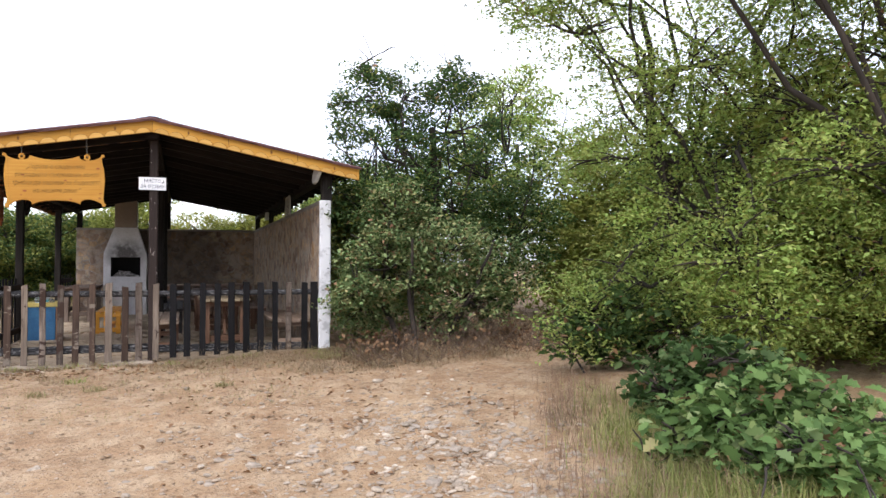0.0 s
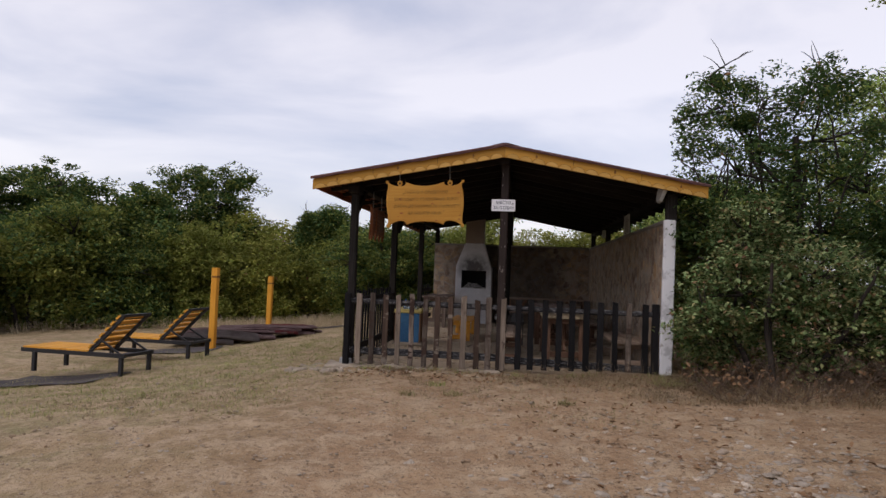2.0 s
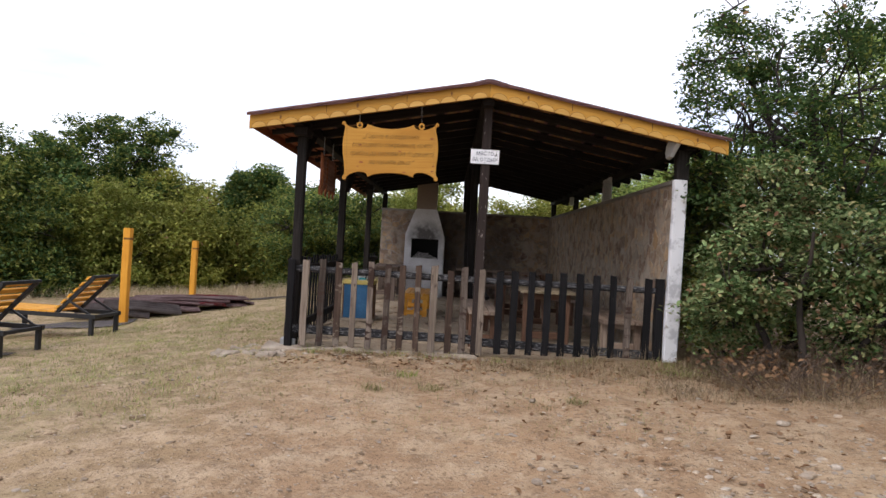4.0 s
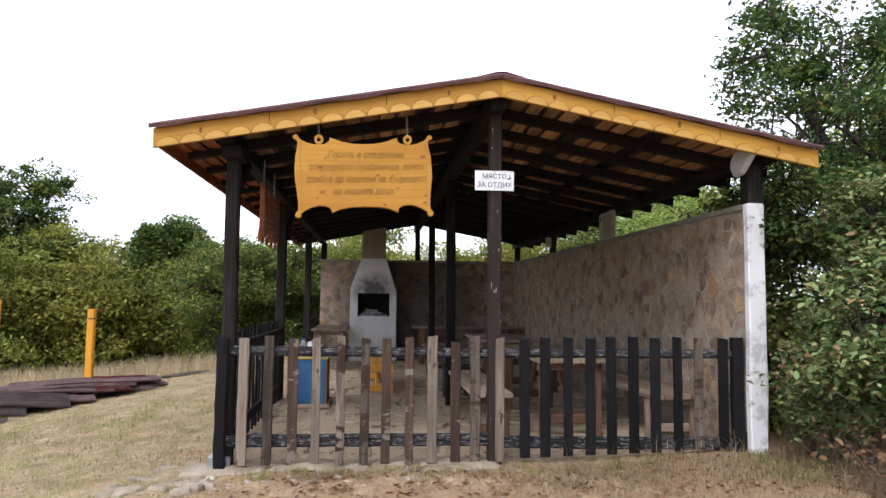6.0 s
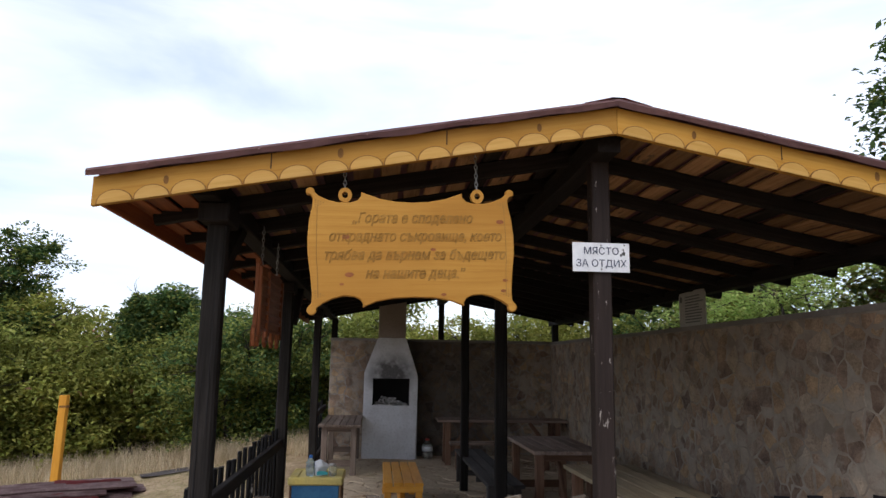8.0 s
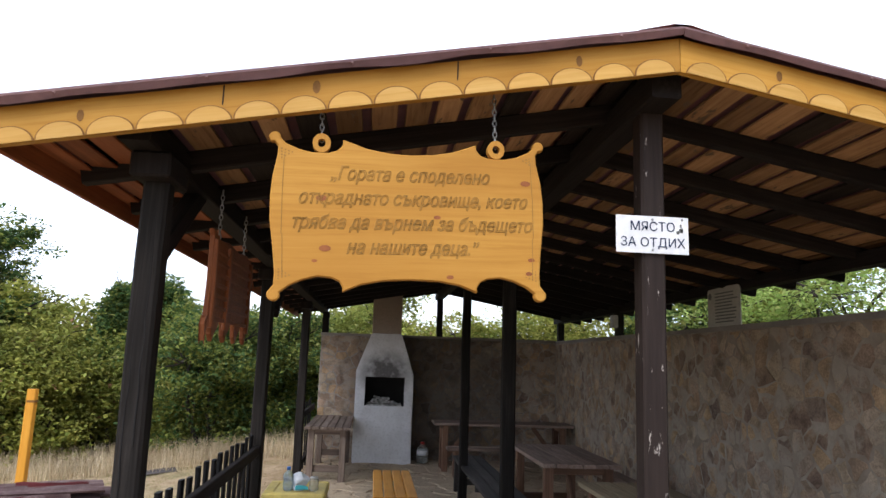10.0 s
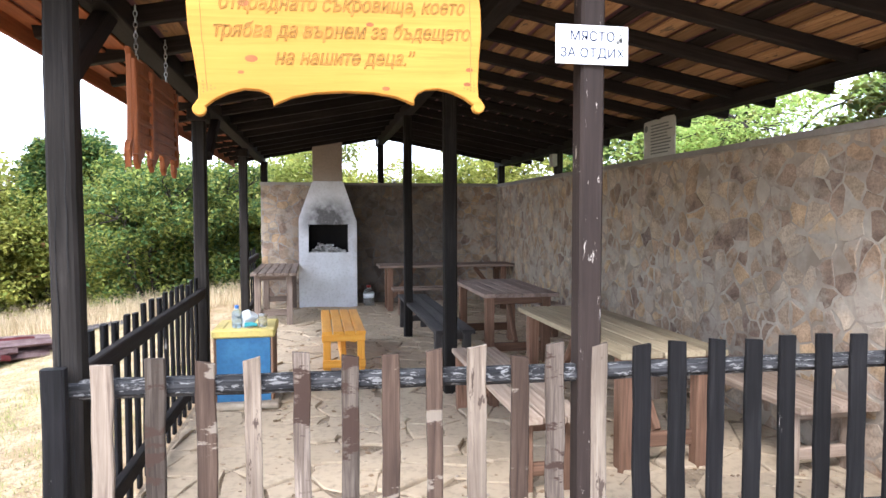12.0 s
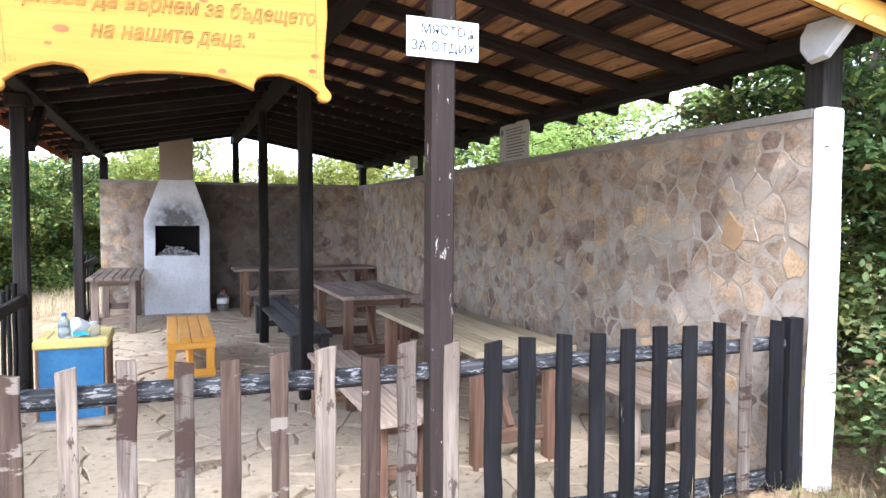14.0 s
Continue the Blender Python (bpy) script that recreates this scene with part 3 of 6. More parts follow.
# ---------------------------------------------------------------- plan
FLOOR = 0.075
LEFT, RIGHT, FRONT, BACK = -2.5, 1.495, 8.42, 17.26     # inner faces of the shelter
RIDGE_X, RIDGE_Z, EAVE_Z = -0.5, 2.966, 2.511           # top of the roof
EAVE_L, EAVE_R, ROOF_F, ROOF_B = -2.94, 1.95, 8.13, 17.75
SLOPE_L, SLOPE_R = (RIDGE_Z - EAVE_Z) / (RIDGE_X - EAVE_L), (RIDGE_Z - EAVE_Z) / (EAVE_R - RIDGE_X)


def smooth(a, b, t):
    t = np.clip((t - a) / (b - a), 0, 1)
    return t * t * (3 - 2 * t)


def ground_z(x, y):
    x, y = np.asarray(x, dtype=float), np.asarray(y, dtype=float)
    z = 0.10 + 0.036 * np.minimum(y - 7.0, 0) + 0.0 * x
    z = np.maximum(z, -0.9)
    z = z + 0.03 * np.clip(x, 0, 14) - 0.012 * np.clip(-x, 0, 2.5)
    z = z - 0.125 * 2.0 * np.log1p(np.exp((-x - 2.75) / 0.35)) * 0.35 * 0.5 * (0.25 + 0.75 * smooth(2.0, 8.0, y)) * (1 - 0.45 * smooth(5.5, 12, -x))
    z = z + 0.10 * smooth(1.9, 4.0, x) * smooth(6.5, 9, y)
    # bank under the bushes on the near right
    z = z + 0.12 * smooth(1.7, 3.2, x - 0.30 * np.clip(y, 0, 6) + 0.9) * (1 - smooth(5.0, 6.5, y))
    # wheel ruts and unevenness
    z = z + 0.018 * np.sin(1.9 * x + 0.6 * y) * np.sin(0.8 * x - 1.3 * y) + 0.010 * np.sin(5.1 * x - 2.2 * y) * np.sin(4.3 * y + 1.7 * x)
    inside = smooth(-2.62, -2.45, x) * (1 - smooth(1.62, 1.78, x)) * smooth(8.52, 8.75, y) * (1 - smooth(17.3, 17.45, y))
    return z * (1 - inside) + inside * (FLOOR - 0.06)


def gz(x, y):
    return float(ground_z(x, y))


# ---------------------------------------------------------------- ground
def spaced(lo, hi, dense_lo, dense_hi, step, grow=1.22):
    mid = list(np.arange(dense_lo, dense_hi, step))
    s, up = step, [dense_hi]
    while up[-1] < hi:
        s *= grow
        up.append(up[-1] + s)
    s, dn = step, [dense_lo]
    while dn[-1] > lo:
        s *= grow
        dn.append(dn[-1] - s)
    return np.array(dn[:0:-1] + mid + up)


def build_ground():
    xs, ys = spaced(-900, 900, -9.0, 6.0, 0.075), spaced(-900, 900, -1.5, 19.0, 0.085)
    X, Y = np.meshgrid(xs, ys)
    Z = ground_z(np.clip(X, -60, 60), np.clip(Y, -60, 60))
    rs = np.random.RandomState(4)
    near = (np.abs(X) < 12) & (np.abs(Y) < 22)
    out = ~((X > -2.6) & (X < 1.8) & (Y > 8.4) & (Y < 17.5))
    Z = Z + near * out * (rs.normal(0, 0.0055, Z.shape) + 0.012 * np.sin(9.1 * X + 3 * np.sin(2.3 * Y)) * np.sin(7.7 * Y + 2 * np.sin(3.1 * X)))
    nx, ny = len(xs), len(ys)
    idx = np.arange(nx * ny).reshape(ny, nx)
    faces = np.stack([idx[:-1, :-1], idx[:-1, 1:], idx[1:, 1:], idx[1:, :-1]], -1).reshape(-1, 4)
    me = mesh_np("ground", np.stack([X, Y, Z], -1).reshape(-1, 3), faces, M["dirt"])
    me.shade_smooth()
    tagged(new("ground", me), "dry brown earth clearing with stones and thin grass", "ground", kind="structure")


build_ground()


# ---------------------------------------------------------------- walls and floor
to_east = Matrix(((0, 0, -1, RIGHT + 0.012), (1, 0, 0, 0), (0, 1, 0, 0), (0, 0, 0, 1)))       # (y, z) outlines on the wall face
to_north = Matrix(((1, 0, 0, 0), (0, 0, -1, BACK + 0.012), (0, 1, 0, 0), (0, 0, 0, 1)))


def build_walls():
    wall = thing("wall_east", (0, 0, 0), "rubble stone wall along the open side of the shelter", "wall", kind="structure")
    part("core", span_bm(RIGHT + 0.012, RIGHT + 0.14, FRONT - 0.012, BACK + 0.2, -0.1, 2.04), M["mortar"], wall)
    part("coping", rough_bm(span_bm(RIGHT - 0.005, RIGHT + 0.155, FRONT - 0.008, BACK + 0.2, 2.04, 2.082), 0.006, 6, 3), M["concrete"], wall, "rough grey concrete coping")
    part("pillar", rough_bm(span_bm(RIGHT - 0.012, RIGHT + 0.135, FRONT - 0.085, FRONT - 0.012, -0.1, 2.088, 0.012), 0.012, 5, 5), M["pillar"], wall, "flaking whitewashed end pillar")
    back = thing("wall_north", (0, 0, 0), "rubble stone back wall of the shelter, darkened by soot and painted shade", "wall", kind="structure")
    part("core", span_bm(-2.47, RIGHT + 0.01, -0.1, 2.055, -0.19, 0.0), M["soot_shade_mortar"], back).matrix_local = to_north
    part("coping", rough_bm(span_bm(-2.48, RIGHT - 0.006, BACK - 0.005, BACK + 0.215, 2.055, 2.095), 0.006, 6, 3), M["concrete"], back, "rough grey concrete coping")
    return wall, back


wall_east, wall_north = build_walls()

floor = thing("floor", (0, 0, 0), "dusty irregular flagstone floor under the shelter", "floor", kind="structure")
part("bed", span_bm(LEFT - 0.03, RIGHT + 0.012, FRONT + 0.10, BACK + 0.012, -0.15, FLOOR - 0.004), M["floor_bed"], floor)


def build_plinth():
    ob = thing("plinth", (0, 0, 0), "cracked pale concrete plinth along the fence foot", "plinth", kind="structure")
    rnd = random.Random(5)
    x = -2.75
    while x < -0.62:
        w = rnd.uniform(0.35, 0.75)
        top = 0.095 + rnd.uniform(-0.02, 0.016)
        part("block", rough_bm(span_bm(x, x + w - 0.012, FRONT - 0.12 + rnd.uniform(-0.03, 0.03), FRONT + 0.12, -0.12, top, 0.02), 0.035, 6, 4), M["plinth"], ob)
        x += w
    part("block", rough_bm(span_bm(-2.85, -2.42, 8.14, 8.33, -0.15, 0.055, 0.03), 0.035, 6, 3), M["plinth"], ob)
    for _ in range(22):
        cx, cy, r = rnd.uniform(-3.15, -2.4), rnd.uniform(7.95, 8.4), rnd.uniform(0.025, 0.085)
        part("block", rough_bm(span_bm(cx - r, cx + r * rnd.uniform(0.6, 1.2), cy - r * 0.7, cy + r * 0.7, gz(cx, cy) - 0.08, gz(cx, cy) + r * 0.3, 0.012), 0.035, 8, 3), M["plinth"], ob)
    part("block", rough_bm(span_bm(-3.02, -2.72, 8.42, 8.8, -0.15, 0.03, 0.03), 0.035, 6, 3), M["plinth"], ob)


build_plinth()


# ---------------------------------------------------------------- shelter
def roof_z(x, drop=0.0):
    return RIDGE_Z - (SLOPE_L * (RIDGE_X - x) if x < RIDGE_X else SLOPE_R * (x - RIDGE_X)) - drop


def build_shelter():
    sh = thing("picnic_shelter", (0, 0, 0), "open timber picnic shelter with a low gabled roof", "shelter")
    rnd = random.Random(11)
    # posts of the open side, the middle row and the stubs on the walls
    for x, y, z0, z1, w in ((-2.462, 8.50, 0.10, 2.44, 0.096), (-2.54, 11.85, 0.0, 2.44, 0.108), (-2.54, 15.3, 0.0, 2.44, 0.108), (-2.42, 17.4, 2.085, 2.44, 0.11),
                            (-0.50, 11.34, 0.0, 2.75, 0.105), (-0.50, 13.95, 0.0, 2.75, 0.10), (-0.50, 17.4, 2.085, 2.75, 0.10),
                            (1.585, 8.43, 2.075, 2.40, 0.13), (1.60, 14.5, 2.075, 2.40, 0.10), (1.60, 17.35, 2.085, 2.40, 0.11)):
        bar("post", (x, y, z0), (x, y, z1), w, w, M["post_black"], sh, 6, 0.004, 0.012)
    for x, z0, z1 in ((-2.484, 0.95, 1.75), (-2.447, 1.35, 2.2), (-2.472, 0.25, 0.8), (-2.440, 0.6, 1.1)):
        bar("drying_crack", (x, 8.4515, z0), (x + 0.006, 8.4515, z1), 0.006, 0.004, M["soot"], sh, 9, 0.0035, 0.001, 0.3)
    bar("front_post", (-0.492, 8.47, 0.0), (-0.492, 8.47, 2.75), 0.098, 0.098, M["post_brown"], sh, 4, 0.002, 0.01, label="brown painted middle post with chipped paint")
    for x, y in ((-2.462, 8.50), (-2.54, 11.85), (-2.54, 15.3)):
        part("saddle", span_bm(x - 0.075, x + 0.075, y - 0.13, y + 0.13, 2.335, 2.434, 0.01), M["rafter"], sh)
    part("post_foot", span_bm(-2.575, -2.415, 8.43, 8.58, 0.085, 0.17, 0.004), M["steel"], sh, "galvanised steel post foot")
    # long beams
    bar("ridge_beam", (RIDGE_X, ROOF_F + 0.12, 2.80), (RIDGE_X, ROOF_B - 0.05, 2.80), 0.12, 0.13, M["rafter"], sh, 4, 0.003)
    bar("eave_beam", (-2.49, ROOF_F + 0.12, 2.485), (-2.47, ROOF_B - 0.05, 2.485), 0.12, 0.10, M["rafter"], sh, 4, 0.003)
    bar("eave_beam", (1.63, ROOF_F + 0.12, 2.445), (1.63, ROOF_B - 0.05, 2.445), 0.12, 0.10, M["rafter"], sh, 4, 0.003)
    # braces
    for y, s in ((8.55, 1), (11.9, 1)):
        bar("brace", (-2.49, y + 0.05, 2.06), (-2.49, y + 0.62, 2.46), 0.07, 0.09, M["rafter"], sh)
    # rafters
    y = 8.20
    while y < ROOF_B - 0.1:
        bar("rafter", (RIDGE_X, y, roof_z(RIDGE_X, 0.090)), (EAVE_L + 0.06, y, roof_z(EAVE_L + 0.06, 0.090)), 0.062, 0.09, M["rafter"], sh)
        bar("rafter", (RIDGE_X, y, roof_z(RIDGE_X, 0.090)), (EAVE_R - 0.02, y, roof_z(EAVE_R - 0.02, 0.090)), 0.062, 0.09, M["rafter"], sh)
        y += 0.605
    # deck boards along the roof, in two lengths
    deck = part("roof_deck", span_bm(RIDGE_X - 0.02, RIDGE_X + 0.02, ROOF_F + 0.05, ROOF_B, RIDGE_Z - 0.05, RIDGE_Z - 0.03), M["board_dark"], sh)
    for side in (-1, 1):
        reach = RIDGE_X - EAVE_L if side < 0 else EAVE_R - RIDGE_X
        d = 0.03
        while d < reach - 0.1:
            w = rnd.uniform(0.10, 0.125)
            x = RIDGE_X + side * (d + w / 2)
            z = roof_z(x, 0.036)
            sl = math.degrees(math.atan(SLOPE_L if side < 0 else SLOPE_R)) * side
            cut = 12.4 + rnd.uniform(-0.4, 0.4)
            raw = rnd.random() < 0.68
            # rear lengths all dark: the shade deep under the roof, as board colour
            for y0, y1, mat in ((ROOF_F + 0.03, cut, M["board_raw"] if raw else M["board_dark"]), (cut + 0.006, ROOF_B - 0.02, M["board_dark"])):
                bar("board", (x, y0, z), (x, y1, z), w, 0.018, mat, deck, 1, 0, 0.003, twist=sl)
            d += w + rnd.uniform(0.028, 0.045)
    # roofing: shallow waved sheet on each slope
    for side, ex in ((-1, EAVE_L), (1, EAVE_R)):
        bm = bmesh.new()
        n, rows = 70, []
        for i in range(n + 1):
            yy = ROOF_F - 0.03 + (ROOF_B - ROOF_F + 0.03) * i / n
            wob = 0.006 * math.sin(i * 1.7) + 0.006 * noise.noise(Vector((i * 0.4, side, 0)))
            rows.append([bm.verts.new((RIDGE_X + (ex + side * 0.015 - RIDGE_X) * s, yy, roof_z(RIDGE_X + (ex - RIDGE_X) * s, 0.012) + 0.5 * wob + (0.008 * noise.noise(Vector((s * 7, i * 0.2, side)))))) for s in np.linspace(0, 1, 9)])
        for a, b in zip(rows, rows[1:]):
            for k in range(8):
                bm.faces.new((a[k], a[k + 1], b[k + 1], b[k]))
        bmesh.ops.solidify(bm, geom=bm.faces[:], thickness=0.022)
        bmesh.ops.recalc_face_normals(bm, faces=bm.faces[:])
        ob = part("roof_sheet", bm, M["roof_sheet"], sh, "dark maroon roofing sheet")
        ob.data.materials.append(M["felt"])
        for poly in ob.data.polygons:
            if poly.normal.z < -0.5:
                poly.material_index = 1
    for i in range(12):
        y0 = ROOF_F - 0.03 + i * 0.82
        bm = bmesh.new()
        prof = [(-0.17, -0.040), (-0.10, -0.022), (-0.03, -0.004), (0.03, -0.004), (0.10, -0.022), (0.17, -0.040)]
        cols = [[bm.verts.new((RIDGE_X + px, yy, RIDGE_Z + pz + 0.006)) for px, pz in prof] for yy in (y0, min(y0 + 0.86, ROOF_B + 0.03))]
        for k in range(5):
            bm.faces.new((cols[0][k], cols[0][k + 1], cols[1][k + 1], cols[1][k]))
        bmesh.ops.solidify(bm, geom=bm.faces[:], thickness=0.014)
        part("ridge_tile", bm, M["roof_sheet"], sh)
    # carved bargeboards on the gable
    for side, ex in ((-1, EAVE_L), (1, EAVE_R)):
        slope = SLOPE_L if side < 0 else SLOPE_R
        top0, hgt = 0.040, 0.134
        out = [(RIDGE_X + side * 0.0015, RIDGE_Z - top0), (RIDGE_X + side * 0.0015, RIDGE_Z - top0 - hgt), (ex, EAVE_Z - top0 - hgt), (ex, EAVE_Z - top0)]
        bm = bmesh.new()
        vs = [bm.verts.new((px, ROOF_F, pz)) for px, pz in out]
        f = bm.faces.new(vs)
        ex_ = bmesh.ops.extrude_face_region(bm, geom=[f])
        bmesh.ops.translate(bm, vec=(0, 0.028, 0), verts=[v for v in ex_["geom"] if isinstance(v, bmesh.types.BMVert)])
        bmesh.ops.recalc_face_normals(bm, faces=bm.faces[:])
        # local z along the board, so that the grain follows it
        turn = axis_pose((RIDGE_X, ROOF_F, RIDGE_Z), (ex, ROOF_F, EAVE_Z))
        bmesh.ops.transform(bm, matrix=turn.inverted(), verts=bm.verts)
        fb = part("bargeboard", bm, M["fascia"], sh, "yellow bargeboard with a row of carved arches")
        fb.matrix_local = turn
        L = math.hypot(ex - RIDGE_X, RIDGE_Z - EAVE_Z)
        nsc = 15
        step = L / (nsc + 0.25)
        for i in range(nsc):
            s = (i + 0.62) * step
            cx, cz = RIDGE_X + (ex - RIDGE_X) * s / L, RIDGE_Z - (RIDGE_Z - EAVE_Z) * s / L - top0 - hgt
            rad, tilt = step * 0.46, math.atan(slope) * (1 if side < 0 else -1)
            def arc(r, a):
                px, pz = r * math.cos(a), r * 0.74 * math.sin(a)
                return cx + px * math.cos(tilt) - pz * math.sin(tilt), cz + px * math.sin(tilt) + pz * math.cos(tilt)
            bm = bmesh.new()
            ring = [arc(rad, math.pi * k / 14) for k in range(15)]
            a0 = [bm.verts.new((px, ROOF_F - 0.006, pz + 0.001)) for px, pz in ring]
            a1 = [bm.verts.new((px, ROOF_F + 0.002, pz + 0.001)) for px, pz in ring]
            bm.faces.new(a0)
            for k in range(14):
                bm.faces.new((a0[k], a0[k + 1], a1[k + 1], a1[k]))
            bmesh.ops.transform(bm, matrix=turn.inverted(), verts=bm.verts)
            part("scallop", bm, M["scallop"], fb)
            bm = bmesh.new()
            ring = [arc(rad * 1.075, math.pi * k / 14) for k in range(15)]
            a0 = [bm.verts.new((px, ROOF_F - 0.003, pz + 0.001)) for px, pz in ring]
            a1 = [bm.verts.new((px, ROOF_F + 0.003, pz + 0.001)) for px, pz in ring]
            bm.faces.new(a0)
            for k in range(14):
                bm.faces.new((a0[k], a0[k + 1], a1[k + 1], a1[k]))
            bmesh.ops.transform(bm, matrix=turn.inverted(), verts=bm.verts)
            part("carved_arch", bm, M["groove"], fb)
        # knots and the joints between board lengths
        for s_, dz, r in ((0.16, -0.05, 0.012), (0.38, -0.09, 0.009), (0.55, -0.045, 0.014), (0.71, -0.1, 0.01), (0.87, -0.06, 0.012)):
            px, pz = RIDGE_X + (ex - RIDGE_X) * s_, RIDGE_Z - (RIDGE_Z - EAVE_Z) * s_ - top0 + dz
            bm = bmesh.new()
            bmesh.ops.create_circle(bm, cap_ends=True, segments=10, radius=r)
            bmesh.ops.transform(bm, matrix=Matrix.Translation((px, ROOF_F - 0.0012, pz)) @ Matrix.Rotation(radians(90), 4, "X") @ Matrix.Diagonal((1, 1.8, 1, 1)), verts=bm.verts)
            bmesh.ops.transform(bm, matrix=turn.inverted(), verts=bm.verts)
            part("knot", bm, M["groove"], fb)
        for s_ in (0.345, 0.68):
            px, pz = RIDGE_X + (ex - RIDGE_X) * s_, RIDGE_Z - (RIDGE_Z - EAVE_Z) * s_ - top0
            bm = span_bm(px - 0.0025, px + 0.0025, ROOF_F - 0.0015, ROOF_F + 0.002, pz - hgt + 0.06, pz - 0.002)
            bmesh.ops.transform(bm, matrix=turn.inverted(), verts=bm.verts)
            part("board_joint", bm, M["board_dark"], fb)
        # folded metal edge strip with screws
        bm = bmesh.new()
        cols = []
        for k in range(41):
            px = RIDGE_X + (ex + side * 0.02 - RIDGE_X) * k / 40
            wave = 0.007 * noise.noise(Vector((k * 0.21, side * 3.0, 5))) + 0.004 * math.sin(k * 0.9 + side)
            cols.append([bm.verts.new((px, ROOF_F + dy, roof_z(px, dz))) for dy, dz in ((0.03, 0.004), (-0.036, 0.008), (-0.046, 0.022), (-0.038, 0.046 + wave))])
        for a, b in zip(cols, cols[1:]):
            for k in range(3):
                bm.faces.new((a[k], a[k + 1], b[k + 1], b[k]))
        bmesh.ops.solidify(bm, geom=bm.faces[:], thickness=0.003)
        bmesh.ops.recalc_face_normals(bm, faces=bm.faces[:])
        strip = part("edge_strip", bm, M["edge_metal"], sh, "maroon metal edge strip with a wavy lip")
        for k in range(5):
            px = RIDGE_X + (ex - RIDGE_X) * (k + 0.5) / 5
            part("screw", box_bm(0.011, 0.01, 0.011, (px, ROOF_F - 0.046, roof_z(px, 0.028)), 0.004), M["edge_metal"], strip)
    # boards under the eaves
    bar("eave_board", (EAVE_L + 0.012, ROOF_F + 0.03, EAVE_Z - 0.09), (EAVE_L + 0.012, ROOF_B, EAVE_Z - 0.09), 0.02, 0.13, M["eave_red"], sh, label="red-brown eave board")
    for dx, wd in ((0.06, 0.09), (0.155, 0.11), (0.27, 0.115)):
        bar("soffit_board", (EAVE_L + dx, ROOF_F + 0.03, roof_z(EAVE_L + dx, 0.07)), (EAVE_L + dx, ROOF_B, roof_z(EAVE_L + dx, 0.07)), wd, 0.014, M["eave_red"], sh)
    return sh


build_shelter()


# ---------------------------------------------------------------- fence
def build_fences():
    rnd = random.Random(21)
    fe = thing("picket_fence", (0, 0, 0), "weathered grey and black wooden picket fence across the shelter front", "fence", "fences of the shelter")
    y = 8.425
    greys = (-2.34, -2.162, -1.983, -1.815, -1.640, -1.465, -1.308, -1.132, -0.963, -0.790, -0.640, -0.455)
    for i, x in enumerate(greys):
        top = 1.03 + rnd.uniform(-0.015, 0.012) - (0.045 if i == 9 else 0)
        bar("picket", (x, y, 0.11), (x + rnd.uniform(-0.012, 0.012), y, top), rnd.uniform(0.062, 0.076), 0.024, M["picket_" + ("pale", "grey", "brown", "pale", "grey", "grey", "brown", "brown", "pale", "brown", "grey", "pale")[i]], fe, 7, 0.0035, 0.004, 1, rnd.uniform(-0.008, 0.008), rnd.uniform(-4, 4))
    blacks = (-0.262, -0.107, 0.071, 0.242, 0.410, 0.585, 0.757, 0.940, 1.305)
    for i, x in enumerate(blacks):
        bar("picket", (x, y, 0.135 + 0.035 * i / 9), (x + rnd.uniform(-0.01, 0.01), y, 1.025 + rnd.uniform(-0.012, 0.012)), rnd.uniform(0.068, 0.08), 0.024, M["picket_black"], fe, 7, 0.003, 0.004, 1, rnd.uniform(-0.006, 0.006), rnd.uniform(-4, 4), "black stained picket")
    bar("picket", (1.108, y, 0.17), (1.108, y, 1.03), 0.072, 0.024, M["picket_grey"], fe, 6, 0.003)
    bar("corner_post", (1.43, y + 0.02, 0.1), (1.44, y + 0.02, 1.03), 0.085, 0.07, M["picket_black"], fe, 5, 0.003)
    bar("corner_post", (-2.485, y - 0.03, 0.10), (-2.482, y - 0.03, 1.02), 0.078, 0.05, M["picket_black"], fe, 6, 0.004, 0.008)
    bar("rail", (-2.50, y + 0.048, 0.925), (-0.52, y + 0.048, 0.905), 0.062, 0.072, M["rail"], fe, 14, 0.003, 0.022)
    bar("rail", (-0.52, y + 0.048, 0.905), (1.49, y + 0.048, 0.90), 0.062, 0.068, M["rail"], fe, 14, 0.003, 0.022)
    bar("rail", (-2.50, y + 0.048, 0.275), (-0.52, y + 0.048, 0.265), 0.05, 0.09, M["rail"], fe, 12, 0.003, 0.012)
    bar("rail", (-0.52, y + 0.048, 0.245), (1.49, y + 0.048, 0.205), 0.05, 0.09, M["rail"], fe, 12, 0.003, 0.012)

    def side(y0, y1, n):
        sf = thing("picket_fence", (0, 0, 0), "black stained picket fence along the shelter side", "fence", "fences of the shelter")
        x = -2.565
        for i in range(n):
            yy = y0 + 0.10 + (y1 - y0 - 0.2) * i / (n - 1)
            bar("picket", (x, yy, 0.04), (x, yy + rnd.uniform(-0.01, 0.01), 1.03 + rnd.uniform(-0.015, 0.02)), 0.022, 0.065, M["picket_black"], sf, 4, 0.003)
        bar("rail", (x + 0.04, y0 - 0.02, 0.90), (x + 0.04, y1, 0.90), 0.045, 0.085, M["rafter"], sf, 4, 0.003)
        bar("rail", (x + 0.04, y0 - 0.02, 0.24), (x + 0.04, y1, 0.24), 0.045, 0.085, M["rafter"], sf, 4, 0.003)

    side(8.58, 11.80, 17)
    side(15.36, 17.2, 6)


build_fences()


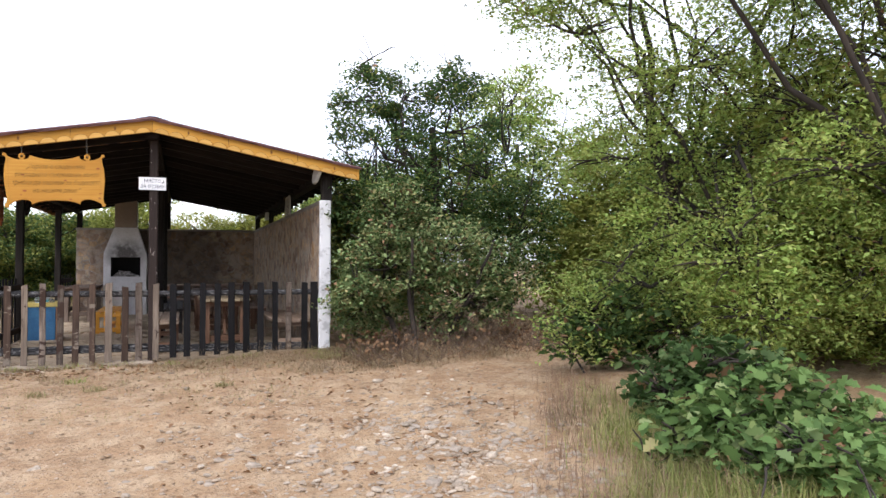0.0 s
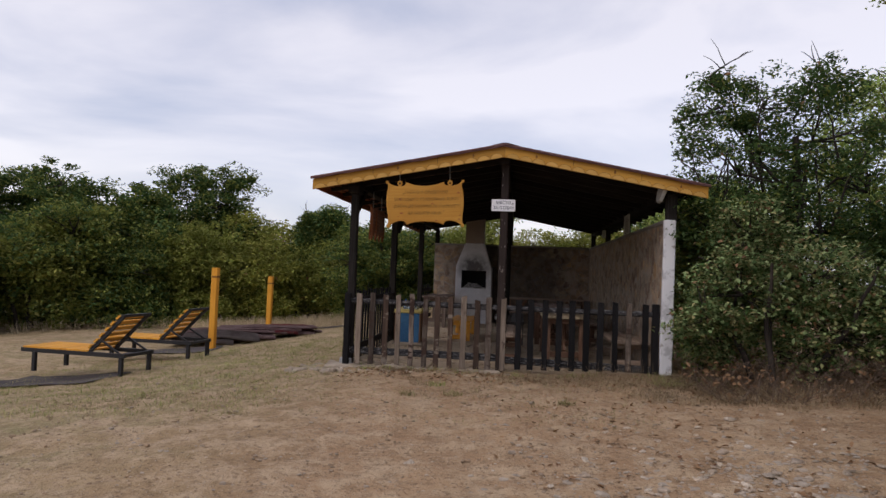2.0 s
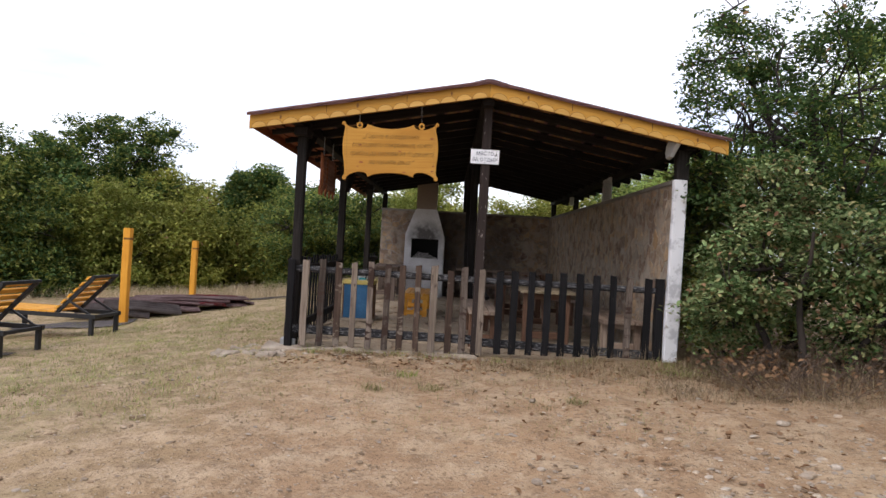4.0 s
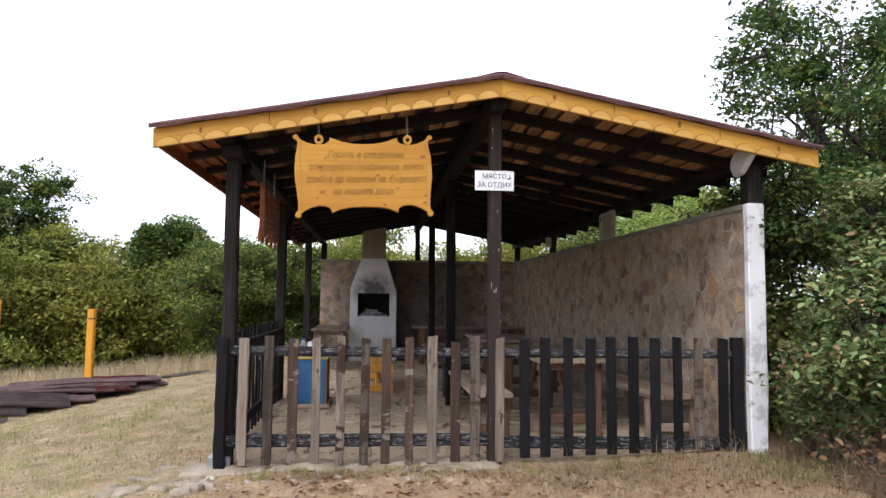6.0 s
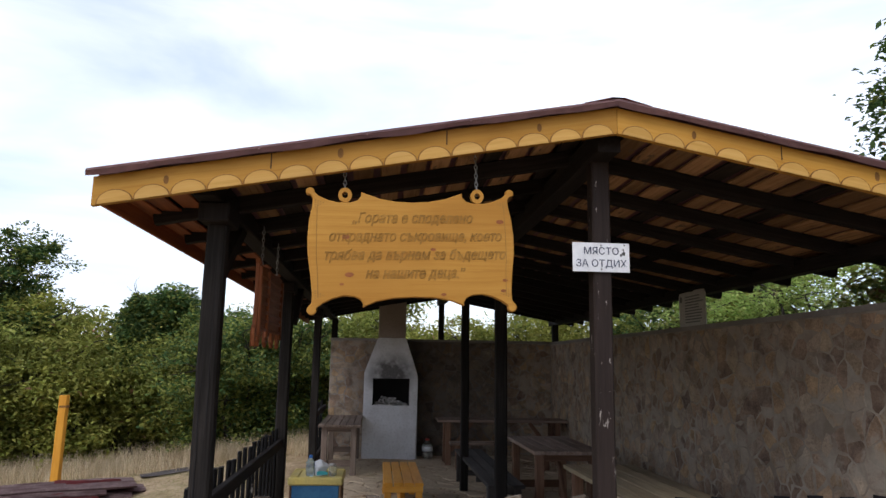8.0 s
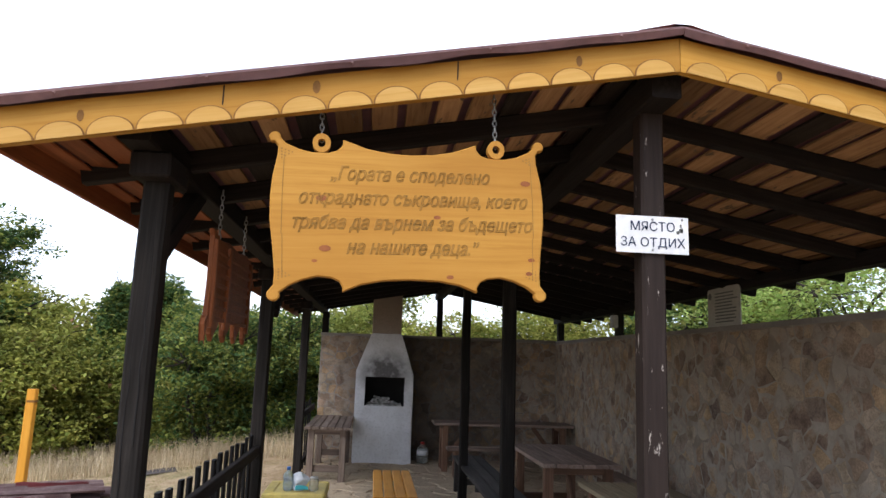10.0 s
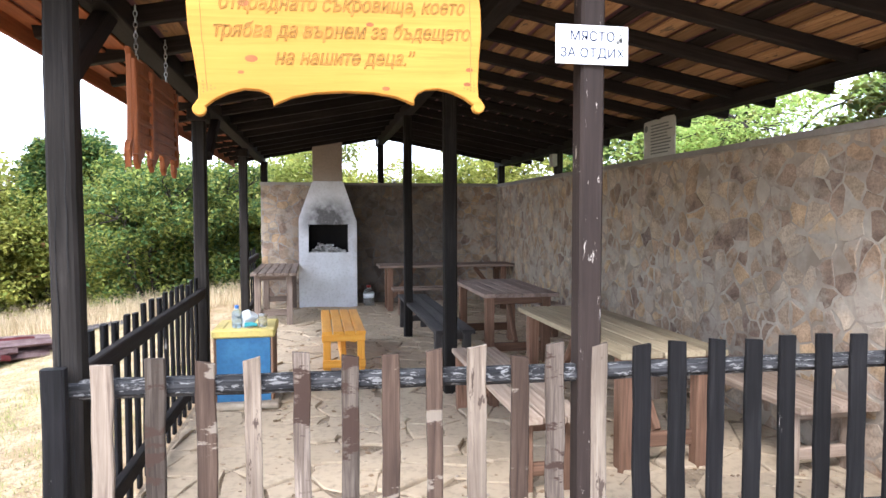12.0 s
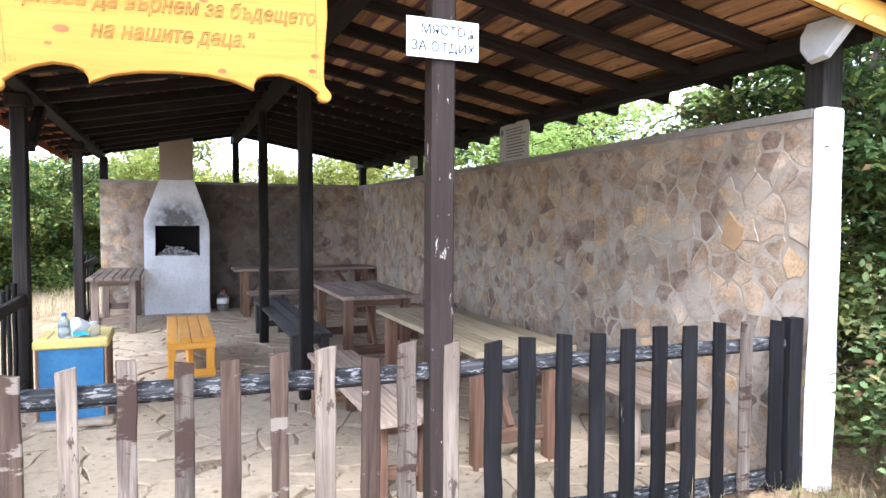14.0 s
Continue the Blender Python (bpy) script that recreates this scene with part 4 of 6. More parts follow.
# ---------------------------------------------------------------- fireplace
def build_fireplace():
    fp = thing("barbecue_fireplace", (-1.40, 16.79, 0), "whitewashed masonry barbecue with sooty opening and chimney", "fireplace")
    # front face with the opening, local x from the middle
    outer = [(-0.46, 0.0), (0.46, 0.0), (0.455, 1.45), (0.24, 2.09), (-0.24, 2.09), (-0.46, 1.50)]
    x0, x1, z0, z1 = -0.305, 0.315, 0.96, 1.405
    bm = bmesh.new()
    depth = 0.465
    f_out = [bm.verts.new((px, 0, pz)) for px, pz in outer]
    b_out = [bm.verts.new((px, depth, pz)) for px, pz in outer]
    hole = [bm.verts.new((px, 0, pz)) for px, pz in ((x0, z0), (x1, z0), (x1, z1), (x0, z1))]
    deep = [bm.verts.new((px, 0.40, pz)) for px, pz in ((x0, z0), (x1, z0), (x1, z1), (x0, z1))]
    o, h = f_out, hole
    for f in ((o[0], o[1], h[1], h[0]), (o[1], o[2], h[2], h[1]), (o[2], o[3], h[2]), (o[3], o[4], h[3], h[2]), (o[4], o[5], h[3]), (o[5], o[0], h[0], h[3])):
        bm.faces.new(f)
    for k in range(6):
        bm.faces.new((f_out[k], f_out[(k + 1) % 6], b_out[(k + 1) % 6], b_out[k]))
    bmesh.ops.recalc_face_normals(bm, faces=bm.faces[:])
    bmesh.ops.bevel(bm, geom=[e for e in bm.edges if len(e.link_faces) == 2 and e.calc_face_angle() > 1.2], offset=0.014, segments=2, affect="EDGES")
    bmesh.ops.triangulate(bm, faces=bm.faces[:])
    bmesh.ops.subdivide_edges(bm, edges=[e for e in bm.edges if e.calc_length() > 0.15], cuts=4)
    rough_bm(bm, 0.006, 5)
    part("body", bm, M["whitewash"], fp, "soot-stained white plaster body")
    bm = bmesh.new()
    v = [[bm.verts.new((px, yy, pz)) for px, pz in ((x0 - 0.004, z0 - 0.004), (x1 + 0.004, z0 - 0.004), (x1 + 0.004, z1 + 0.004), (x0 - 0.004, z1 + 0.004))] for yy in (0.012, 0.40)]
    for k in range(4):
        bm.faces.new((v[0][k], v[0][(k + 1) % 4], v[1][(k + 1) % 4], v[1][k]))
    bm.faces.new(v[1])
    bmesh.ops.recalc_face_normals(bm, faces=bm.faces[:])
    bmesh.ops.reverse_faces(bm, faces=bm.faces[:])
    part("firebox", bm, M["soot"], fp, "soot-black fire opening")
    part("chimney", rough_bm(span_bm(-0.235, 0.235, 0.03, 0.44, 2.09, 2.72, 0.01), 0.004, 6, 3), plain("tan cement render", (0.36, 0.29, 0.24), (0.30, 0.245, 0.20), 5, 0.9, 0, 0.3), fp, "tan cement chimney")
    rnd = random.Random(8)
    pile = thing("burnt_firewood", (-1.40, 16.93, 0.956), "half-burnt sticks and grey ash in the fire opening", "firewood")
    for i in range(24):
        a, px, py = rnd.uniform(-80, 80), rnd.uniform(-0.2, 0.2), rnd.uniform(-0.06, 0.16)
        L = rnd.uniform(0.09, 0.22)
        zz = rnd.uniform(0.015, 0.12)
        bar("stick", (px - L / 2 * math.cos(a), py, zz), (px + L / 2 * math.cos(a), py + 0.1 * math.sin(a), zz + rnd.uniform(-0.01, 0.03)), 0.035, 0.03, M["ash"], pile, 2, 0.005, 0.008)
    part("ash_heap", rough_bm(box_bm(0.56, 0.26, 0.03, (0, 0.04, 0.012), 0.01), 0.012, 9, 4), M["ash"], pile)


build_fireplace()


# ---------------------------------------------------------------- furniture
def table(at, sx, sy, h, n, top, leg, label, along="y", rz=0.0, group="picnic tables", inset=0.12, braces=True):
    """A plank table: the planks run along y (or x), two trestles with a rail between."""
    ob = thing("picnic_table", at, label, "table", group, rz)
    rnd = random.Random(label)
    W, L = (sx, sy) if along == "y" else (sy, sx)

    def p(a, b, c):
        return (a, b, c) if along == "y" else (b, a, c)

    w = W / n
    for i in range(n):
        a = -W / 2 + w * (i + 0.5)
        e0, e1 = rnd.uniform(-0.012, 0.012), rnd.uniform(-0.012, 0.012)
        bar("plank", p(a, -L / 2 + e0, h - 0.018), p(a, L / 2 + e1, h - 0.018), w - 0.008, 0.036, top, ob, 5, 0.0015, 0.005)
    for b in (-L / 2 + inset + 0.04, L / 2 - inset - 0.04):
        bar("cross_beam", p(-W / 2 + 0.05, b, h - 0.075), p(W / 2 - 0.05, b, h - 0.075), 0.05, 0.075, leg, ob)
        for a in (-W / 2 + 0.09, W / 2 - 0.09):
            bar("leg", p(a, b, -0.01), p(a, b, h - 0.036), 0.085, 0.085, leg, ob, 3, 0.002)
        bar("foot_rail", p(-W / 2 + 0.07, b + 0.03, 0.16), p(W / 2 - 0.07, b + 0.03, 0.16), 0.045, 0.085, leg, ob)
    if braces:
        for s in (-1, 1):
            bar("brace", p(0.0, s * (L / 2 - inset - 0.1), 0.20), p(0.0, s * (L / 2 - inset - 0.45), h - 0.06), 0.04, 0.06, leg, ob)
    return ob


def bench(at, sx, sy, h, n, top, leg, label, along="y", rz=0.0, group="picnic benches", inset=0.14):
    ob = thing("bench", at, label, "bench", group, rz)
    rnd = random.Random(label)
    W, L = (sx, sy) if along == "y" else (sy, sx)

    def p(a, b, c):
        return (a, b, c) if along == "y" else (b, a, c)

    w = W / n
    for i in range(n):
        a = -W / 2 + w * (i + 0.5)
        e0, e1 = rnd.uniform(-0.012, 0.012), rnd.uniform(-0.012, 0.012)
        bar("plank", p(a, -L / 2 + e0, h - 0.02), p(a, L / 2 + e1, h - 0.02), w - 0.010, 0.04, top, ob, 5, 0.0015, 0.006)
    for b in (-L / 2 + inset, L / 2 - inset):
        bar("cross_beam", p(-W / 2 + 0.02, b, h - 0.075), p(W / 2 - 0.02, b, h - 0.075), 0.05, 0.07, leg, ob)
        for a in (-W / 2 + 0.055, W / 2 - 0.055):
            bar("leg", p(a, b, -0.01), p(a, b, h - 0.04), 0.08, 0.07, leg, ob, 3, 0.002)
        bar("foot_rail", p(-W / 2 + 0.04, b, 0.12), p(W / 2 - 0.04, b, 0.12), 0.04, 0.07, leg, ob)
    return ob


table((0.39, 10.29, FLOOR), 0.66, 1.95, 0.71, 5, M["table_moss"], M["leg_red"], "long bleached plank table with mossy yellow boards", inset=0.10)
table((0.38, 12.93, FLOOR), 0.76, 1.55, 0.71, 6, M["table_brown"], M["leg_red"], "square brown plank table with a worn top")
table((0.41, 16.35, FLOOR), 2.1, 0.60, 0.71, 4, M["table_brown"], M["leg_red"], "long brown plank table before the back wall", along="x")
table((-2.155, 16.0, FLOOR), 0.60, 1.9, 0.71, 6, M["table_grey"], M["table_grey"], "small grey-brown slatted table beside the barbecue", braces=False)
bench((-0.38, 10.06, FLOOR), 0.36, 1.87, 0.44, 3, M["bench_grey"], M["leg_red"], "grey-brown three-plank bench beside the mossy table")
bench((1.24, 10.0, FLOOR), 0.50, 1.86, 0.425, 4, M["bench_grey"], M["bench_grey"], "wide grey plank bench along the stone wall")
bench((-0.34, 13.33, FLOOR), 0.38, 2.9, 0.425, 3, M["bench_black"], M["bench_black"], "long black three-plank bench by the middle posts")
bench((0.30, 15.62, FLOOR), 1.62, 0.26, 0.425, 2, M["table_brown"], M["leg_red"], "brown bench before the back wall table", along="x")
bench((1.12, 12.95, FLOOR), 0.30, 1.5, 0.425, 2, M["table_brown"], M["leg_red"], "brown plank bench between table and wall")


def orange_bench():
    ob = thing("slatted_stool_bench", (-1.335, 13.0, FLOOR), "bright orange varnished slatted bench with boxed legs", "bench")
    W, L, h = 0.42, 1.5, 0.385
    for i in range(4):
        a = -W / 2 + W / 4 * (i + 0.5)
        bar("slat", (a, -L / 2, h - 0.018), (a, L / 2, h - 0.018), W / 4 - 0.012, 0.036, M["orange_bench"], ob, 1, 0, 0.006)
    for b in (-L / 2 + 0.05, L / 2 - 0.05):
        for a in (-W / 2 + 0.05, W / 2 - 0.05):
            bar("leg", (a, b, -0.005), (a, b, h - 0.036), 0.07, 0.07, M["orange_bench"], ob)
        bar("end_board", (-W / 2 + 0.01, b - 0.043, 0.075), (W / 2 - 0.01, b - 0.043, 0.075), 0.02, 0.075, M["orange_bench"], ob)
        bar("end_board", (-W / 2 + 0.01, b - 0.043, h - 0.066), (W / 2 - 0.01, b - 0.043, h - 0.066), 0.02, 0.06, M["orange_bench"], ob)
    bar("stretcher", (0, -L / 2 + 0.06, 0.09), (0, L / 2 - 0.06, 0.09), 0.06, 0.06, M["orange_bench"], ob)
    bar("brace", (0, -L / 2 + 0.08, 0.1), (0, -L / 2 + 0.42, h - 0.04), 0.05, 0.04, M["orange_bench"], ob)


orange_bench()


def rubbish_bin():
    slab = thing("stone_slab", (-2.13, 11.42, 0), "pale stone slab under the rubbish bin", "slab")
    part("slab", rough_bm(box_bm(0.52, 0.62, 0.05, (0, 0, FLOOR + 0.02), 0.015), 0.012, 8, 3), M["plinth"], slab)
    ob = thing("rubbish_bin", (-2.14, 11.45, FLOOR + 0.045), "blue boxed rubbish bin with a dirty yellow rim", "bin")
    w, d, h = 0.40, 0.50, 0.54
    part("front_panel", span_bm(-w / 2, w / 2, -d / 2, -d / 2 + 0.02, 0, h, 0.003), M["blue_bin"], ob, "scuffed blue front panel")
    part("back_panel", span_bm(-w / 2, w / 2, d / 2 - 0.02, d / 2, 0, h, 0.003), M["blue_bin"], ob)
    for s in (-1, 1):
        bar("side_board", (s * (w / 2 + 0.012), -d / 4, 0), (s * (w / 2 + 0.012), -d / 4, h), 0.02, d / 2 - 0.006, M["bin_side"], ob)
        bar("side_board", (s * (w / 2 + 0.012), d / 4, 0), (s * (w / 2 + 0.012), d / 4, h), 0.02, d / 2 - 0.006, M["bin_side"], ob)
    for x0, x1, y0, y1 in ((-w / 2 - 0.035, w / 2 + 0.035, -d / 2 - 0.02, -d / 2 + 0.05), (-w / 2 - 0.035, w / 2 + 0.035, d / 2 - 0.05, d / 2 + 0.02), (-w / 2 - 0.035, -w / 2 + 0.05, -d / 2 + 0.052, d / 2 - 0.052), (w / 2 - 0.05, w / 2 + 0.035, -d / 2 + 0.052, d / 2 - 0.052)):
        part("rim", span_bm(x0, x1, y0, y1, h - 0.045, h + 0.02, 0.012), M["yellow_rim"], ob)
    part("lid_board", span_bm(-w / 2 + 0.04, w / 2 - 0.04, -d / 2 + 0.04, d / 2 - 0.04, h - 0.03, h + 0.012), M["yellow_rim"], ob)
    top = FLOOR + 0.045 + h + 0.012
    bo = thing("plastic_bottle", (-2.20, 11.33, top), "pale blue plastic bottle lying with the rubbish", "bottle")
    part("bottle", lathe_bm([(0.028, 0), (0.038, 0.01), (0.04, 0.06), (0.035, 0.07), (0.04, 0.08), (0.038, 0.12), (0.015, 0.15), (0.013, 0.158)], 16), M["bottle"], bo)
    part("cap", lathe_bm([(0.016, 0.155), (0.016, 0.175), (0.012, 0.178)], 12), M["blue_cap"], bo, "blue cap")
    bg = thing("plastic_bag", (-2.11, 11.36, top), "crumpled white plastic bag with a teal label", "bag")
    bm = bmesh.new()
    bmesh.ops.create_icosphere(bm, subdivisions=3, radius=0.06)
    bmesh.ops.scale(bm, vec=(1.0, 0.9, 1.2), verts=bm.verts)
    bmesh.ops.translate(bm, vec=(0, 0, 0.062), verts=bm.verts)
    part("sack", rough_bm(bm, 0.028, 16), M["bag"], bg)
    part("label_strip", rough_bm(box_bm(0.10, 0.012, 0.03, (0.02, -0.062, 0.028), 0.004), 0.01, 14, 2), M["teal"], bg, "teal printed strip")
    jr = thing("glass_jar", (-2.005, 11.34, top), "small clear jar on the bin", "jar")
    part("jar", lathe_bm([(0.03, 0), (0.036, 0.008), (0.036, 0.075), (0.028, 0.09)], 16), M["jug"], jr)
    part("lid", lathe_bm([(0.03, 0.088), (0.03, 0.104)], 14), M["white_metal"], jr)


rubbish_bin()


def water_jug():
    ob = thing("water_jug", (-0.75, 16.95, FLOOR), "clear plastic water jug with a red cap on the floor", "jug")
    part("body", lathe_bm([(0.075, 0), (0.09, 0.012), (0.09, 0.10), (0.086, 0.11), (0.09, 0.12), (0.09, 0.21), (0.07, 0.255), (0.032, 0.29), (0.03, 0.305)], 20), M["jug"], ob)
    part("label_band", lathe_bm([(0.0915, 0.125), (0.0915, 0.20)], 20), M["white_board"], ob, "pale label")
    part("cap", lathe_bm([(0.036, 0.30), (0.036, 0.325), (0.028, 0.33)], 14), M["red_cap"], ob, "red cap")


water_jug()


# ---------------------------------------------------------------- signs
def arc_pts(cx, cz, rx, rz, a0, a1, n):
    return [(cx + rx * math.cos(radians(a0 + (a1 - a0) * k / n)), cz + rz * math.sin(radians(a0 + (a1 - a0) * k / n))) for k in range(n + 1)]


def chain(parent, x, y, z0, z1):
    n = max(3, round((z1 - z0) / 0.022))
    for i in range(n):
        bm = bmesh.new()
        ring = [[bm.verts.new(((0.007 + 0.0022 * math.cos(b)) * math.cos(a), 0.0022 * math.sin(b), (0.014 + 0.0022 * math.cos(b)) * math.sin(a))) for b in np.linspace(0, 2 * math.pi, 5)[:4]] for a in np.linspace(0, 2 * math.pi, 11)[:10]]
        for k in range(10):
            for j in range(4):
                bm.faces.new((ring[k][j], ring[(k + 1) % 10][j], ring[(k + 1) % 10][(j + 1) % 4], ring[k][(j + 1) % 4]))
        ob = part("chain_link", bm, M["steel"], parent)
        ob.matrix_local = pose(x, y, z0 + (z1 - z0) * (i + 0.5) / n, 0, 0, 90 * (i % 2))


def hanging_sign():
    sg = thing("hanging_sign", (-1.488, 8.19, 2.203), "honey pine scroll-shaped board with a carved quotation, on chains", "sign")
    sg.matrix_world = pose(-1.488, 8.19, 2.203, 0, -2.4, 3.5)
    # right half of the outline, from the bottom middle round to the top middle
    half = [(0.0, -0.236), (0.10, -0.240), (0.18, -0.254), (0.235, -0.276), (0.243, -0.280), (0.244, -0.262)]
    half += [(0.256, -0.243), (0.285, -0.230), (0.335, -0.226), (0.385, -0.238), (0.43, -0.258), (0.462, -0.281)]
    half += arc_pts(0.483, -0.289, 0.023, 0.022, 190, 385, 8)
    half += [(0.484, -0.255), (0.482, -0.215), (0.490, -0.13), (0.503, -0.03), (0.504, 0.05), (0.497, 0.13), (0.482, 0.20), (0.480, 0.235), (0.492, 0.252)]
    half += arc_pts(0.492, 0.268, 0.021, 0.020, -50, 190, 8)
    half += [(0.452, 0.246), (0.405, 0.226), (0.36, 0.216), (0.30, 0.216), (0.268, 0.226), (0.250, 0.246), (0.248, 0.266), (0.235, 0.262), (0.16, 0.236), (0.08, 0.222), (0.0, 0.218)]
    half = [(0.975 * x, z) for x, z in half]
    left = [(-x, z) for x, z in half[-2:0:-1]]
    body = part("board", plate_bm(half + left, 0.032, 0.004), M["sign"], sg)
    # grain runs across the board
    turn = pose(0, 0, 0, 0, 90, 0)
    body.data.transform(turn.inverted())
    body.matrix_local = turn
    for s in (-0.318, 0.318):
        bm = bmesh.new()
        prof = [(0.032, 0.0), (0.014, 0.0), (0.014, 0.026), (0.032, 0.026)]
        rings = [[bm.verts.new((s + r * math.cos(a), 0.003 + t, 0.252 + r * 1.1 * math.sin(a))) for r, t in prof] for a in np.linspace(0, 2 * math.pi, 21)[:20]]
        for k in range(20):
            for j in range(4):
                bm.faces.new((rings[k][j], rings[(k + 1) % 20][j], rings[(k + 1) % 20][(j + 1) % 4], rings[k][(j + 1) % 4]))
        bmesh.ops.recalc_face_normals(bm, faces=bm.faces[:])
        part("lug", bm, M["sign"], sg, "round wooden hanging lug")
        chain(sg, s, 0.016, 0.26, roof_z(-1.488 + s, 0.125) - 2.203 - 0.04 * s / 0.97)
    lines = (("„Гората е споделено", 0.118, 0.0), ("откраднато съкровище, което", 0.030, 0.015), ("трябва да върнем за бъдещето", -0.058, 0.012), ("на нашите деца.”", -0.146, 0.005))
    for body_, z, dx in lines:
        text_part(body_, 0.069, M["carved"], sg, (dx, -0.0012, z), "carved_line", 0.30, 0.0008, (90, 0, 0), 0.82, engraved=0.0013)
    # knots
    for x, z, r in ((-0.315, 0.050, 0.013), (-0.30, -0.128, 0.014), (-0.335, -0.172, 0.007), (0.425, 0.125, 0.013), (0.44, -0.160, 0.009), (0.43, -0.21, 0.009), (0.095, -0.010, 0.009), (0.14, -0.225, 0.009)):
        bm = bmesh.new()
        bmesh.ops.create_circle(bm, cap_ends=True, segments=12, radius=1)
        bmesh.ops.scale(bm, vec=(r * 1.5, r * 0.8, 1), verts=bm.verts)
        bmesh.ops.rotate(bm, matrix=Matrix.Rotation(radians(90), 3, "X"), verts=bm.verts)
        bmesh.ops.translate(bm, vec=(x, -0.0008, z), verts=bm.verts)
        part("knot", bm, M["knot"], sg)
    # raised side border lines and the punched dots in the corners
    for sx in (-1, 1):
        for z0, z1, x0, x1 in ((-0.23, -0.08, 0.443, 0.450), (-0.08, 0.07, 0.450, 0.450), (0.07, 0.205, 0.450, 0.443)):
            bar("border_line", (sx * x0, -0.0006, z0), (sx * x1, -0.0006, z1), 0.0022, 0.0016, M["carved"], sg, 1, 0, 0.0005)
        for cz, up in ((0.205, 1), (-0.215, -1)):
            for i in range(4):
                for j in range(4 - i):
                    part("punched_dot", box_bm(0.005, 0.0014, 0.005, (sx * (0.455 - 0.012 * i), -0.0004, cz + up * (0.020 - 0.011 * j) - up * 0.004 * i), 0.0004), M["carved"], sg)


hanging_sign()


def rest_sign():
    sg = thing("rest_area_sign", (-0.504, 8.41, 2.219), "small white plate with blue lettering on the middle post", "sign")
    part("plate", box_bm(0.302, 0.004, 0.152, (0, -0.003, 0), 0.001), M["white_board"], sg)
    text_part("МЯСТО", 0.052, M["ink_blue"], sg, (0.0, -0.0068, 0.015), "lettering", 0, 0.0009)
    text_part("ЗА ОТДИХ", 0.052, M["ink_blue"], sg, (0.0, -0.0068, -0.05), "lettering", 0, 0.0009)
    for z in (0.062, -0.062):
        part("screw", lathe_bm([(0.005, 0), (0.005, 0.003), (0.002, 0.004)], 10, (0, 0, 0)), M["steel"], sg).matrix_local = pose(0.0, -0.005, z, 90, 0, 0)
    rnd = random.Random(2)
    for i in range(9):
        part("scuff", box_bm(rnd.uniform(0.004, 0.012), 0.0006, rnd.uniform(0.004, 0.014), (0.118 + rnd.uniform(-0.014, 0.014), -0.0056, 0.038 + rnd.uniform(-0.03, 0.028))), M["ink_grey"], sg)


rest_sign()


def side_sign():
    sg = thing("side_sign", (-2.28, 9.12, 1.985), "red-brown pine board hung under the side eave, seen from its back", "sign")
    out = [(-0.42, 0.215), (-0.445, 0.245), (-0.41, 0.25), (-0.30, 0.215), (-0.10, 0.235), (0.10, 0.22), (0.30, 0.24), (0.41, 0.22), (0.445, 0.235), (0.42, 0.19), (0.415, 0.0), (0.43, -0.16)]
    # drip-shaped lower edge: pointed tongues between round bites
    for cx in (0.36, 0.12, -0.12, -0.36):
        out += [(cx + 0.07, -0.265), (cx + 0.045, -0.30), (cx + 0.01, -0.265)]
        out += [(cx - 0.05 + 0.06 * math.cos(a), -0.245 + 0.075 * math.sin(a)) for a in np.linspace(0.3, math.pi - 0.3, 6)]
    out += [(-0.45, -0.30), (-0.43, -0.16), (-0.415, 0.0)]
    out = [(px, 0.85 * pz + 0.01) for px, pz in out]
    body = part("board", plate_bm(out, 0.022, 0.004), M["sign_red"], sg)
    body.matrix_local = pose(0, 0, 0, 0, 0, 90)
    for yy in (-0.395, -0.13, 0.395):
        bar("stile", (0.006, yy, -0.19), (0.006, yy, 0.18), 0.018, 0.045, M["sign_red"], sg, 4, 0.002)
    for k in range(7):
        z = -0.15 + 0.048 * k
        bar("batten", (0.005, -0.37, z), (0.005, 0.37, z + 0.006 * (k % 2)), 0.012, 0.018, M["sign_red"], sg, 3, 0.002)
    for s in (-0.28, 0.28):
        chain(sg, -0.015, s, 0.2, 0.42)


side_sign()


def notice():
    sg = thing("notice_plate", (1.545, 11.70, 2.08), "grey weathered notice plate standing on the wall top", "sign")
    W, H = 0.58, 0.36
    out = [(-W / 2, 0.0), (W / 2, 0.0), (W / 2, H - 0.03), (W / 2 - 0.03, H), (0.06, H + 0.005), (0.0, H - 0.012), (-0.06, H), (-W / 2 + 0.02, H - 0.005), (-W / 2, H - 0.03)]
    ob = part("plate", plate_bm(out, 0.012, 0.002), M["notice"], sg)
    ob.matrix_local = pose(0, 0, 0, 0, 0, -90)
    rnd = random.Random(3)
    for i in range(10):
        L = rnd.uniform(0.30, 0.42)
        b = part("print_line", box_bm(L, 0.0006, 0.012, (0.06 - (0.42 - L) / 2, -0.0006, 0.045 + i * 0.029)), M["ink_grey"], sg)
        b.matrix_local = pose(0, 0, 0, 0, 0, -90)
    bm = bmesh.new()
    bmesh.ops.create_circle(bm, cap_ends=True, segments=20, radius=0.032)
    bmesh.ops.rotate(bm, matrix=Matrix.Rotation(radians(90), 3, "X"), verts=bm.verts)
    bmesh.ops.translate(bm, vec=(-0.24, -0.001, 0.29), verts=bm.verts)
    part("emblem", bm, M["ink_grey"], sg, "round dark emblem").matrix_local = pose(0, 0, 0, 0, 0, -90)
    for y in (-0.2, 0.2):
        bar("stay", (0.03, y, -0.02), (0.03, y, 0.3), 0.025, 0.02, M["rafter"], sg)


notice()


